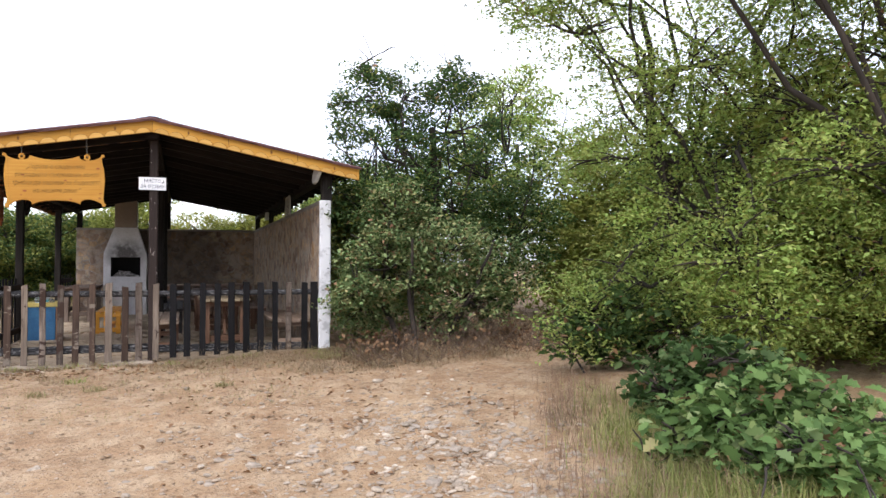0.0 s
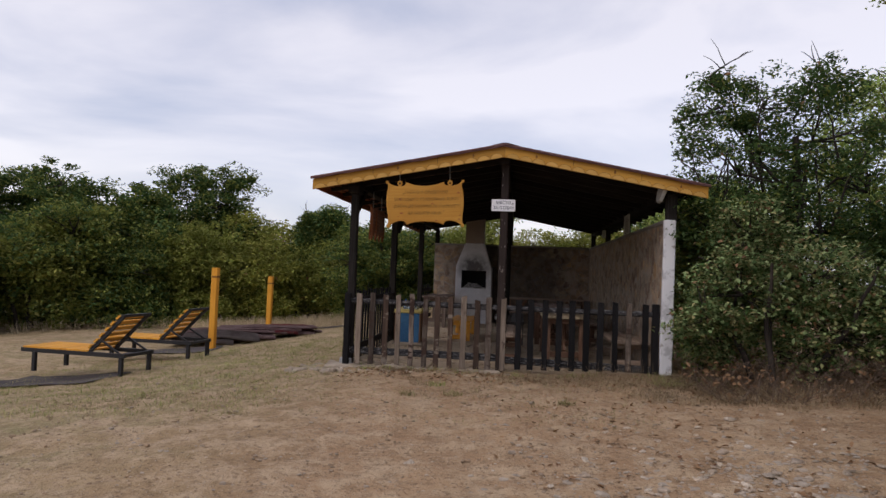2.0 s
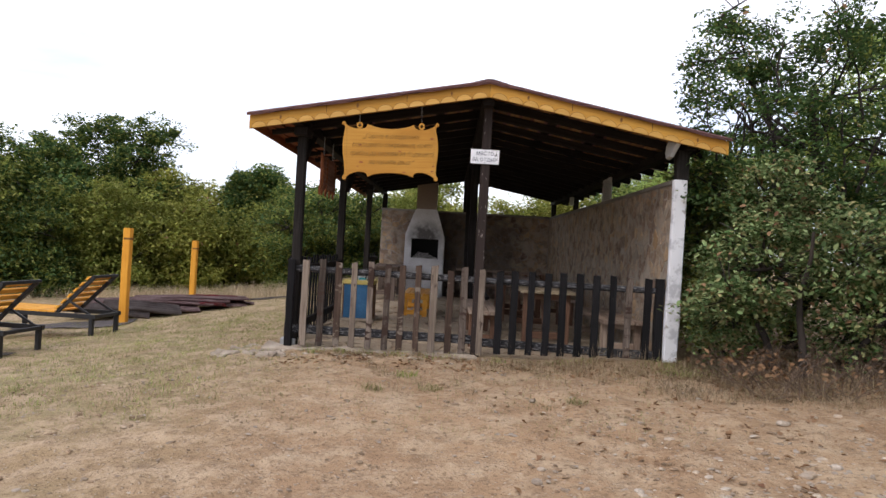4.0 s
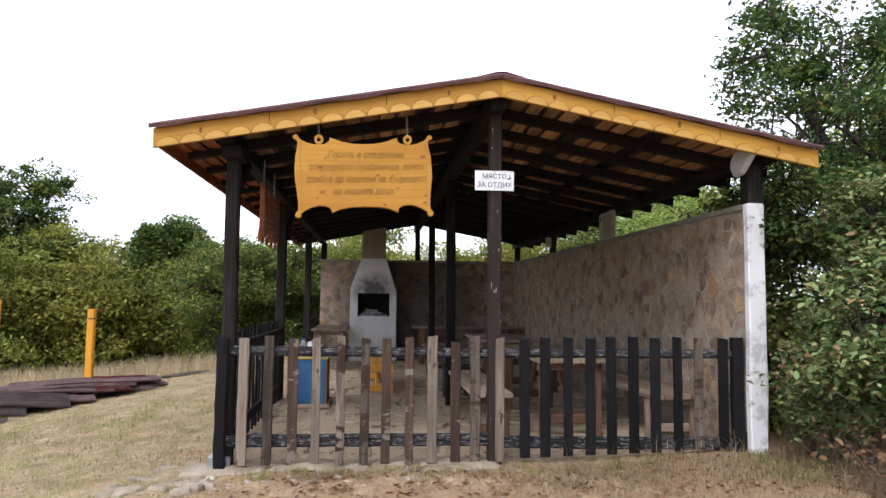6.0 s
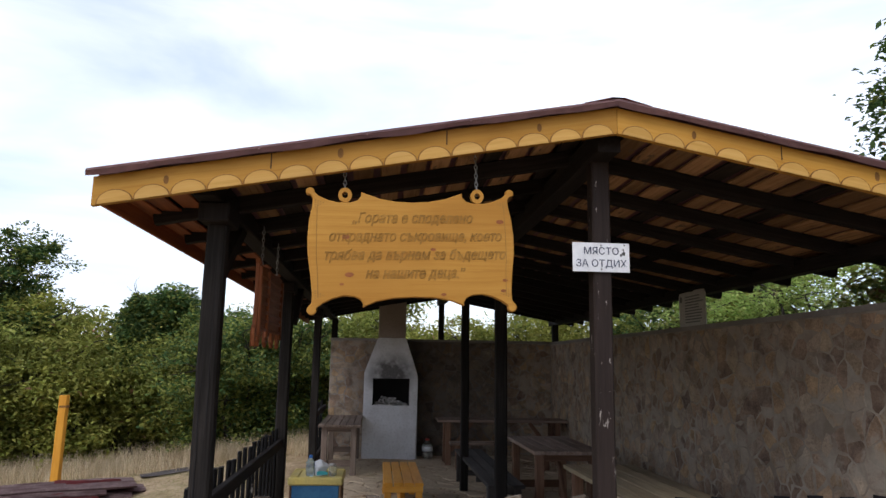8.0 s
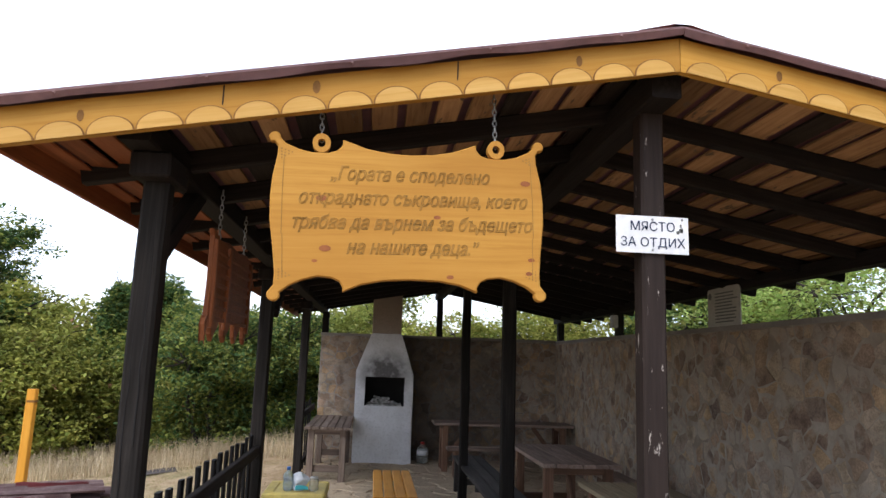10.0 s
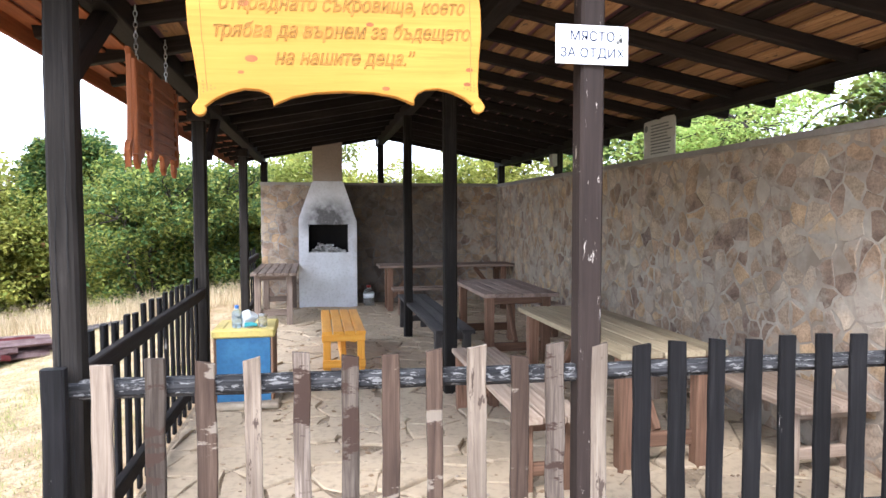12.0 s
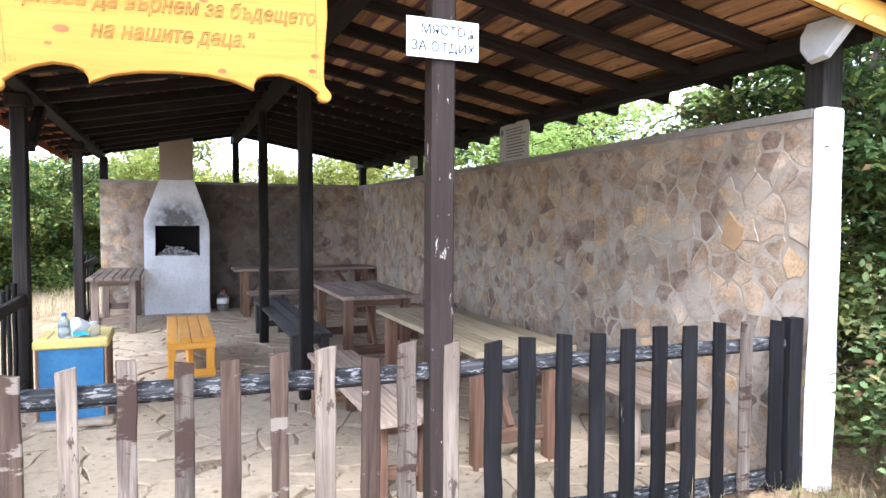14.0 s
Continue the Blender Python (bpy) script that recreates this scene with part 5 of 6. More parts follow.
def small_fixtures():
    lp = thing("lamp_cover", (1.42, 8.30, 2.41), "crumpled dull white sheet-metal lamp cover at the roof corner", "lamp")
    out = [(-0.13, 0.02), (-0.10, 0.085), (0.13, 0.10), (0.14, 0.06), (0.02, -0.10), (-0.07, -0.115), (-0.12, -0.05)]
    part("cover", rough_bm(plate_bm(out, 0.05, 0.008), 0.008, 9), M["white_metal"], lp).matrix_local = pose(0, 0, 0, -12, 0, -82)
    bar("bracket", (0.08, 0.05, -0.05), (0.11, 0.09, 0.09), 0.03, 0.03, M["rafter"], lp)
    jb = thing("cable_box", (1.52, 14.42, 2.27), "small grey box on the wall-top post", "box")
    part("case", box_bm(0.07, 0.12, 0.16, (-0.02, 0, 0), 0.008), M["notice"], jb)


small_fixtures()


# ---------------------------------------------------------------- clearing: loungers, posts, roofing scrap
def lounger_master(at, rz):
    ob = thing("sun_lounger", at, "orange slatted sun lounger on a black steel frame, backrest raised", "sun lounger", "sun loungers in the clearing", rz)
    # local x from head (0) to foot (-1.75); width along y
    W, seat = 0.62, 0.30
    for s in (-1, 1):
        bar("side_rail", (0.0, s * W / 2, seat - 0.03), (-1.72, s * W / 2, seat - 0.03), 0.045, 0.06, M["black_steel"], ob, 1, 0, 0.004)
        for x in (-0.06, -1.5):
            bar("leg", (x, s * W / 2, -0.03), (x, s * W / 2, seat - 0.05), 0.055, 0.055, M["black_steel"], ob, 1, 0, 0.004)
        bar("back_rail", (-0.60, s * (W / 2 - 0.04), seat + 0.0), (-0.08, s * (W / 2 - 0.04), seat + 0.52), 0.04, 0.05, M["black_steel"], ob, 1, 0, 0.004)
        bar("strut", (-0.10, s * (W / 2 - 0.02), seat - 0.01), (-0.42, s * (W / 2 - 0.03), seat + 0.17), 0.025, 0.03, M["black_steel"], ob, 1, 0, 0.003)
    bar("top_rail", (-0.075, -W / 2, seat + 0.53), (-0.075, W / 2, seat + 0.53), 0.04, 0.04, M["black_steel"], ob, 1, 0, 0.004)
    for x in (-0.03, -1.70):
        bar("end_rail", (x, -W / 2, seat - 0.03), (x, W / 2, seat - 0.03), 0.035, 0.045, M["black_steel"], ob, 1, 0, 0.004)
    for i in range(9):
        x = -0.66 - i * 0.122
        bar("slat", (x, -W / 2 - 0.02, seat + 0.013), (x, W / 2 + 0.02, seat + 0.013), 0.112, 0.024, M["orange_bench"], ob, 1, 0, 0.004)
    for i in range(6):
        f = (i + 0.5) / 6
        cx, cz = -0.60 + 0.52 * f - 0.03, seat + 0.52 * f + 0.03
        bar("back_slat", (cx, -W / 2, cz), (cx, W / 2, cz), 0.072, 0.028, M["orange_bench"], ob, 1, 0, 0.004, twist=-45)
    return ob


def clearing():
    z1 = gz(-5.75, 9.1)
    a = lounger_master((-5.72, 9.08, z1 + 0.02), -6)
    copy_thing(a, pose(-5.71, 11.0, gz(-5.8, 11.0) + 0.02, 0, 0, -4))
    for (x, y, h), lab in (((-6.33, 12.75, 1.66), "orange varnished marker post with a dark band"), ((-6.77, 17.0, 1.58), "orange varnished marker post with a dark band, by the hedge")):
        z = gz(x, y)
        po = thing("marker_post", (x, y, z), lab, "post", "marker posts", 0)
        top = 1.26 - z if y < 14 else 1.06 - z
        bar("shaft", (0, 0, -0.05), (0.02, 0, top), 0.125, 0.125, M["orange_post"], po, 3, 0.002, 0.01)
        bar("band", (0.018, 0, top - 0.20), (0.018, 0, top - 0.165), 0.129, 0.129, M["groove"], po, 1, 0, 0.01, label="dark saw-cut band")
    # heaps of old corrugated roofing
    rnd = random.Random(31)

    def sheet(x, y, z, L, W, rx, ry, rz, mat, label):
        bm = bmesh.new()
        n, m = 36, 8
        rows = []
        for j in range(m + 1):
            v = j / m
            sag = 0.04 * math.sin(v * 3.1 + x) + 0.03 * noise.noise(Vector((v * 3, x, y)))
            rows.append([bm.verts.new(((i / n - 0.5) * W, (v - 0.5) * L, 0.026 * math.sin(i / n * 2 * math.pi * 8) + 0.6 * sag + 0.018 * noise.noise(Vector((i * 0.12, v * 2.2, x))))) for i in range(n + 1)])
        for p, q in zip(rows, rows[1:]):
            for i in range(n):
                bm.faces.new((p[i], p[i + 1], q[i + 1], q[i]))
        bmesh.ops.solidify(bm, geom=bm.faces[:], thickness=0.006)
        me = bpy.data.meshes.new("roofing_sheet")
        bm.to_mesh(me)
        bm.free()
        me.materials.append(mat)
        ob = new("roofing_sheet", me)
        ob.matrix_world = pose(x, y, z, rx, ry, rz)
        tagged(ob, label, "roofing sheet", "old roofing sheets")

    for i in range(11):
        k = i / 10
        x, y = -6.75 + 0.85 * k + rnd.uniform(-0.12, 0.12), 14.0 + 1.4 * k + rnd.uniform(-0.2, 0.2)
        sheet(x, y, gz(x, y) + 0.10 + 0.12 * math.sin(math.pi * k) + 0.012 * (i % 4), rnd.uniform(1.7, 2.2), rnd.uniform(0.62, 0.85), rnd.uniform(-2, 2), rnd.uniform(-5, 5), rnd.uniform(-70, -56), M["rust_sheet"], "rusty purple-brown corrugated roofing sheet on the heap")
    for i in range(5):
        x, y = -5.72 + rnd.uniform(-0.12, 0.2), 14.75 + 0.2 * i
        sheet(x, y, gz(x, y) + 0.15 + 0.014 * i, rnd.uniform(0.5, 0.75), rnd.uniform(0.25, 0.42), rnd.uniform(-4, 4), rnd.uniform(2, 12), rnd.uniform(-70, -50), M["rust_red"], "crumpled red roofing scrap on the heap")
    for x, y, dz, L, rz in ((-6.75, 13.25, 0.17, 1.2, -66), (-6.35, 13.55, 0.19, 1.3, -58)):
        sheet(x, y, gz(x, y) + dz, L, 0.34, -5, 20, rz, M["grey_sheet"], "bent pale grey corrugated sheet lying against the heap")
    # dark flat sheets; the first paints the shade under the near lounger
    for x, y, sx, sy, rz in ((-6.75, 8.75, 1.7, 1.0, -5), (-7.0, 12.5, 1.7, 0.9, 8), (-5.1, 17.4, 0.9, 0.5, 20)):
        z = gz(x, y)
        bm = bmesh.new()
        bmesh.ops.create_grid(bm, x_segments=26, y_segments=16, size=0.5)
        for v in bm.verts:
            v.co.x *= sx
            v.co.y *= sy
            c, s_ = math.cos(radians(rz)), math.sin(radians(rz))
            wx, wy = x + v.co.x * c - v.co.y * s_, y + v.co.x * s_ + v.co.y * c
            v.co.z = gz(wx, wy) - z + 0.022 + 0.014 * noise.noise(Vector((wx * 2.5, wy * 2.5, 1)))
        bmesh.ops.solidify(bm, geom=bm.faces[:], thickness=0.006)
        me = bpy.data.meshes.new("ground_mat")
        bm.to_mesh(me)
        bm.free()
        me.materials.append(M["mat_shade"])
        ob = new("ground_mat", me)
        ob.matrix_world = pose(x, y, z, 0, 0, rz)
        tagged(ob, "dark flat sheet on the ground, worn mat and painted lounger shade", "mat", "ground mats")


clearing()


# ---------------------------------------------------------------- plants
def tube(verts, faces, pts, r0, r1, n=6):
    """Adds a tapered limb along pts to lists of verts and quads."""
    base = len(verts)
    pts = [Vector(p) for p in pts]
    for i, p in enumerate(pts):
        d = (pts[min(i + 1, len(pts) - 1)] - pts[max(i - 1, 0)]).normalized()
        s = d.cross(Vector((0.31, 0.95, 0.12))).normalized()
        u = d.cross(s)
        r = r0 + (r1 - r0) * i / (len(pts) - 1)
        for k in range(n):
            a = 2 * math.pi * k / n
            verts.append(tuple(p + (s * math.cos(a) + u * math.sin(a)) * r))
    for i in range(len(pts) - 1):
        for k in range(n):
            a, b = base + i * n + k, base + i * n + (k + 1) % n
            faces.append((a, b, b + n, a + n))


def limb_pts(p0, p1, rnd, n=5, bend=0.12):
    p0, p1 = Vector(p0), Vector(p1)
    L = (p1 - p0).length
    out = []
    off = Vector((rnd.uniform(-1, 1), rnd.uniform(-1, 1), rnd.uniform(-0.3, 1))) * bend * L
    for i in range(n + 1):
        s = i / n
        out.append(p0.lerp(p1, s) + off * math.sin(math.pi * s) + Vector((rnd.uniform(-1, 1), rnd.uniform(-1, 1), rnd.uniform(-1, 1))) * 0.03 * L * (0 < i < n))
    return out


OAK = [(0, 0), (0.10, 0.12), (0.22, 0.22), (0.15, 0.34), (0.33, 0.48), (0.20, 0.58), (0.30, 0.74), (0.14, 0.82), (0.08, 0.95), (0, 1.0)]
OAK = OAK + [(-x, y) for x, y in OAK[-2:0:-1]]
PLAIN_LEAF = [(0, 0), (0.27, 0.45), (0, 1.0), (-0.27, 0.45)]


def leaf_mesh(name, centres, size, material, rs, shape=PLAIN_LEAF, flat=0.55, vary=0.35):
    """Leaves at the centres, each its own island, folded along the midrib, facing all ways but more upward."""
    n = len(centres)
    nrm = rs.normal(0, 1, (n, 3))
    nrm[:, 2] = np.abs(nrm[:, 2]) * (1 + flat * 2) + flat
    nrm /= np.linalg.norm(nrm, axis=1)[:, None]
    ref = rs.normal(0, 1, (n, 3))
    along = ref - nrm * np.sum(ref * nrm, 1)[:, None]
    along /= np.linalg.norm(along, axis=1)[:, None]
    side = np.cross(nrm, along)
    sz = size * (1 + rs.uniform(-vary, vary, n))
    k = len(shape)
    V = np.zeros((n, k, 3))
    for i, (a, b) in enumerate(shape):
        fold = 0.45 * abs(a) - 0.18 * b * b
        V[:, i] = centres + sz[:, None] * (a * side + (b - 0.5) * along + fold * nrm)
    return mesh_np(name, V.reshape(-1, 3), np.arange(n * k).reshape(n, k), material)


def clump_points(blobs, n_clumps, per, spread, rs, shell=0.5):
    """Leaf places in clumps within ellipsoid blobs (x, y, z, rx, ry, rz), denser towards the outside."""
    vol = np.array([b[3] * b[4] + b[4] * b[5] + b[3] * b[5] for b in blobs])
    pick = rs.choice(len(blobs), n_clumps, p=vol / vol.sum())
    B = np.array(blobs)[pick]
    d = rs.normal(0, 1, (n_clumps, 3))
    d /= np.linalg.norm(d, axis=1)[:, None]
    r = (shell + (1 - shell) * rs.uniform(0, 1, n_clumps) ** 0.7) * (1 + 0.11 * rs.normal(0, 1, n_clumps))
    C = B[:, :3] + d * r[:, None] * B[:, 3:]
    count = rs.poisson(per, n_clumps) + 3
    rep = np.repeat(np.arange(n_clumps), count)
    sp = spread * rs.uniform(0.6, 1.4, n_clumps)
    off = rs.normal(0, 1, (len(rep), 3))
    off *= (1.9 * rs.uniform(0, 1, len(rep)) ** 0.45 * sp[rep] / np.linalg.norm(off, axis=1))[:, None]
    off[:, 2] *= 0.5
    return C, C[rep] + off


def tree(name, at, label, category, blobs, n_clumps, per, spread, size, mats, trunk_r, seed, shape=PLAIN_LEAF, twigs=0, bare=0, shell=0.5, group="", stems=1, low=0.05):
    """A trunk with limbs into every blob, and crowns of leaves; mats: (material, share) pairs."""
    ob = thing(name, at, label, category, group)
    rnd, rs = random.Random(seed), np.random.RandomState(seed)
    vs, fs = [], []
    top = max(b[2] for b in blobs)
    for s in range(stems):
        ox, oy = (rnd.uniform(-0.25, 0.25), rnd.uniform(-0.25, 0.25)) if stems > 1 else (0, 0)
        trunk = limb_pts((ox, oy, -0.1), (ox * 3 + rnd.uniform(-0.2, 0.2), oy * 3 + rnd.uniform(-0.2, 0.2), top * 0.8), rnd, 7, 0.05)
        tube(vs, fs, trunk, trunk_r, trunk_r * 0.35, 8)
        for b in blobs[s::stems]:
            i = rnd.randint(2, 5)
            tube(vs, fs, limb_pts(trunk[i], (b[0], b[1], b[2] + 0.3 * b[5]), rnd, 7, 0.2), trunk_r * 0.30, 0.009, 6)
            for _ in range(4):
                a = rnd.uniform(0, 6.28)
                tube(vs, fs, limb_pts((b[0], b[1], b[2]), (b[0] + 0.8 * b[3] * math.cos(a), b[1] + 0.8 * b[4] * math.sin(a), b[2] + rnd.uniform(-0.3, 0.8) * b[5]), rnd, 4, 0.12), 0.018, 0.005, 5)
    C, P = clump_points(blobs, n_clumps, per, spread, rs, shell)
    P = P[P[:, 2] > low]
    wx, wy = at[0] + P[:, 0], at[1] + P[:, 1]
    P = P[~((wx > -2.7) & (wx < 1.74) & (wy > 8.3) & (wy < 17.6))]
    for c in C[:twigs]:
        b = min(blobs, key=lambda q: (q[0] - c[0]) ** 2 + (q[1] - c[1]) ** 2 + (q[2] - c[2]) ** 2)
        s = Vector((b[0], b[1], b[2])).lerp(Vector(c), 0.35)
        tube(vs, fs, limb_pts(s, c, rnd, 3, 0.1), 0.008, 0.003, 3)
    for _ in range(bare):
        b = rnd.choice(blobs)
        s = Vector((b[0] + rnd.uniform(-0.4, 0.4) * b[3], b[1] + rnd.uniform(-0.4, 0.4) * b[4], b[2] + 0.4 * b[5]))
        e = s + Vector((rnd.uniform(-0.35, 0.35), rnd.uniform(-0.35, 0.35), b[5] * rnd.uniform(0.8, 1.15)))
        pts = limb_pts(s, e, rnd, 5, 0.06)
        tube(vs, fs, pts, 0.02, 0.005, 5)
        for q in pts[2:]:
            tube(vs, fs, limb_pts(q, q + Vector((rnd.uniform(-0.3, 0.3), rnd.uniform(-0.3, 0.3), rnd.uniform(0.1, 0.35))), rnd, 3), 0.008, 0.003, 4)
    part("trunk", mesh_np("trunk", vs, fs, M["bark"]), None, ob)
    pick = rs.uniform(0, 1, len(P))
    lo = 0.0
    for mat, share in mats:
        sel = P[(pick >= lo) & (pick < lo + share)]
        lo += share
        if len(sel):
            part("crown", leaf_mesh("crown", sel, size, M[mat], rs, shape), None, ob)
    return ob


def plants():
    # tree and bushes beside the stone wall
    tree("oak_tree", (3.3, 9.3, gz(3.3, 9.3)), "dense dark green oak with dead top twigs by the wall", "tree",
         [(-0.7, -0.2, 2.5, 0.9, 0.8, 0.8), (0.3, 0.0, 3.0, 0.9, 0.9, 0.8), (-0.9, -0.6, 1.7, 0.8, 0.7, 0.7), (0.9, -0.2, 2.3, 1.0, 0.9, 0.9), (-0.3, 0.2, 3.5, 0.6, 0.6, 0.45), (-1.1, 0.0, 3.35, 0.45, 0.45, 0.45), (-0.95, 0.1, 3.8, 0.28, 0.3, 0.25), (0.5, 0.1, 3.75, 0.5, 0.5, 0.35), (0.2, -0.6, 1.5, 1.0, 0.6, 0.8), (1.2, -0.4, 1.3, 0.9, 0.7, 0.9)],
         560, 56, 0.13, 0.062, (("leaf_dark", 0.86), ("leaf_hedge", 0.13), ("leaf_brown", 0.01)), 0.11, 101, twigs=260, bare=18)
    tree("oak_bush", (2.6, 7.8, gz(2.6, 7.8)), "low grey-green oak bush with withered leaves at the wall", "bush",
         [(-0.35, 0.0, 1.0, 0.65, 0.5, 0.55), (0.35, -0.15, 1.15, 0.75, 0.5, 0.5), (-0.62, 0.15, 0.55, 0.4, 0.4, 0.45), (-0.8, -0.3, 0.72, 0.28, 0.25, 0.22), (0.6, -0.1, 0.6, 0.7, 0.45, 0.5), (1.2, 0.2, 0.9, 0.6, 0.5, 0.6), (-0.15, 0.35, 1.7, 0.45, 0.4, 0.5)],
         480, 48, 0.11, 0.052, (("leaf_grey", 0.62), ("leaf_dark", 0.33), ("leaf_brown", 0.05)), 0.04, 102, OAK, twigs=200, stems=3)
    tree("oak_bush", (2.3, 9.1, gz(2.3, 9.1)), "dense green oak scrub behind the wall end", "bush",
         [(-0.2, -0.3, 0.5, 0.4, 0.5, 0.5), (0.1, 0.0, 1.2, 0.5, 0.6, 0.6), (-0.1, 0.5, 1.9, 0.4, 0.6, 0.5), (0.3, -0.4, 0.7, 0.5, 0.5, 0.6), (0.1, 0.9, 1.0, 0.5, 0.7, 0.8), (-0.05, -0.2, 1.75, 0.35, 0.4, 0.4)],
         460, 34, 0.12, 0.055, (("leaf_hedge", 0.55), ("leaf_grey", 0.43), ("leaf_brown", 0.02)), 0.04, 107, OAK, twigs=120, stems=3)
    tree("maple_tree", (5.6, 11.2, gz(5.6, 11.2)), "tall light green tree behind the oak", "tree",
         [(0, 0, 3.0, 1.3, 1.2, 1.1), (-0.9, 0.4, 2.2, 1.0, 1.0, 0.9), (1.0, -0.3, 2.4, 1.1, 1.0, 1.1), (0.2, 0.3, 4.0, 0.9, 0.9, 0.7), (1.6, 0.2, 1.3, 1.1, 1.0, 1.0), (-0.2, -0.6, 1.2, 1.1, 0.9, 0.9)],
         480, 48, 0.16, 0.08, (("leaf_light", 0.6), ("leaf_hedge", 0.4)), 0.10, 103, bare=5)
    tree("maple_tree", (3.7, 13.4, gz(3.7, 13.4)), "bright green tree crown leaning over the stone wall", "tree",
         [(-0.6, -0.8, 2.2, 0.9, 1.1, 0.6), (0.2, 0.6, 2.5, 1.1, 1.2, 0.8), (-0.7, 1.2, 2.1, 0.8, 1.0, 0.6), (0.6, -1.6, 2.3, 1.0, 1.0, 0.9), (0.5, 2.4, 2.4, 1.2, 1.2, 0.9), (0.5, 0.0, 1.2, 1.0, 1.3, 0.8)],
         430, 44, 0.14, 0.065, (("leaf_light", 0.8), ("leaf_hedge", 0.2)), 0.08, 104, twigs=120)
    # near right: trees over the track
    tree("field_maple", (4.75, 4.8, gz(4.75, 4.8)), "spreading yellow-green field maple over the track edge", "tree",
         [(-0.85, 0.3, 2.0, 0.8, 0.8, 0.45), (-0.6, -0.5, 1.35, 0.9, 0.8, 0.45), (0.5, 0.2, 2.9, 1.0, 0.9, 0.6), (-0.35, 0.9, 2.7, 0.9, 0.8, 0.5), (0.6, -0.8, 1.9, 0.9, 0.8, 0.6), (-0.7, 0.2, 0.75, 0.8, 0.8, 0.4), (0.1, -0.7, 3.5, 1.0, 0.9, 0.45), (-1.1, 0.5, 3.6, 0.9, 0.7, 0.35), (0.6, -1.3, 2.7, 0.8, 0.7, 0.5), (0.4, -1.3, 1.0, 0.8, 0.7, 0.5), (-1.75, 0.5, 3.55, 0.6, 0.6, 0.35), (-0.9, -0.3, 4.2, 0.9, 0.8, 0.4), (0.2, 0.6, 4.3, 0.9, 0.8, 0.4), (-1.3, 0.4, 0.5, 0.6, 0.6, 0.4), (-0.6, -1.0, 0.55, 0.7, 0.6, 0.45), (0.3, -0.2, 0.6, 0.9, 0.8, 0.5), (-0.75, -0.4, 2.7, 0.8, 0.8, 0.5), (0.9, -0.4, 3.9, 1.0, 0.9, 0.6), (0.5, -1.5, 3.6, 1.0, 0.8, 0.6), (-0.2, -1.5, 1.7, 0.8, 0.7, 0.5), (-0.9, -1.1, 1.0, 0.6, 0.6, 0.45), (0.9, 0.6, 1.5, 0.9, 0.9, 0.7), (-0.5, 0.6, 0.45, 0.8, 0.7, 0.4), (0.9, -0.9, 0.5, 0.9, 0.8, 0.5), (-1.5, 0.4, 4.05, 0.7, 0.6, 0.32), (-1.95, 0.6, 3.9, 0.55, 0.5, 0.28), (-1.45, 0.3, 3.15, 0.55, 0.5, 0.3), (-0.7, 0.3, 4.6, 0.8, 0.7, 0.35)],
         1950, 46, 0.135, 0.044, (("leaf_light", 0.72), ("leaf_hedge", 0.275), ("leaf_brown", 0.005)), 0.085, 105, twigs=420, stems=2)
    tree("oak_tree", (5.4, 2.9, gz(5.4, 2.9)), "dark oak with bare crooked limbs above the track", "tree",
         [(-1.2, 0.4, 4.0, 1.0, 0.9, 0.45), (-0.3, -0.6, 3.4, 1.0, 0.9, 0.6), (0.5, 0.5, 3.9, 1.1, 1.0, 0.6), (-1.9, 1.1, 4.2, 0.9, 0.7, 0.35), (0.2, -1.4, 2.6, 1.0, 0.9, 0.7), (0.7, 0.8, 2.3, 1.0, 0.9, 0.8), (-0.5, 0.9, 2.3, 0.9, 0.8, 0.7), (0.2, -0.2, 1.2, 1.1, 1.0, 0.8), (-1.6, 0.2, 3.5, 0.7, 0.7, 0.4), (-1.1, -0.6, 4.6, 0.9, 0.8, 0.4), (-2.3, 0.6, 4.7, 0.7, 0.6, 0.3)],
         900, 38, 0.13, 0.055, (("leaf_hedge", 0.65), ("leaf_light", 0.33), ("leaf_brown", 0.02)), 0.11, 106, twigs=300, bare=1)
    for (x, y, s, sd), lab in (((2.68, 2.62, 0.72, 1), "oak seedling bush with large fresh green lobed leaves"), ((3.05, 2.5, 0.84, 2), "oak seedling bush with large green lobed leaves, some withered"), ((3.7, 5.0, 1.35, 3), "low dark green oak shoots at the track edge"), ((2.7, 2.1, 0.6, 4), "small oak shoot with large green lobed leaves"), ((3.2, 3.3, 1.0, 5), "oak seedling bush with dark green lobed leaves")):
        tree("oak_seedling", (x, y, gz(x, y)), lab, "bush", [(0, 0, 0.40 * s, 0.34 * s, 0.32 * s, 0.24 * s), (0.3 * s, -0.2 * s, 0.28 * s, 0.32 * s, 0.3 * s, 0.2 * s), (-0.22 * s, 0.18 * s, 0.22 * s, 0.26 * s, 0.26 * s, 0.2 * s), (0.1 * s, 0.15 * s, 0.14 * s, 0.34 * s, 0.3 * s, 0.14 * s)],
             int(135 * s), 8, 0.09, 0.088, (("leaf_near" if sd in (1, 2, 4) else "leaf_dark", 0.93), ("leaf_grey", 0.04), ("leaf_brown", 0.03)), 0.012, 110 + sd, OAK, twigs=70, group="oak seedlings", stems=3)
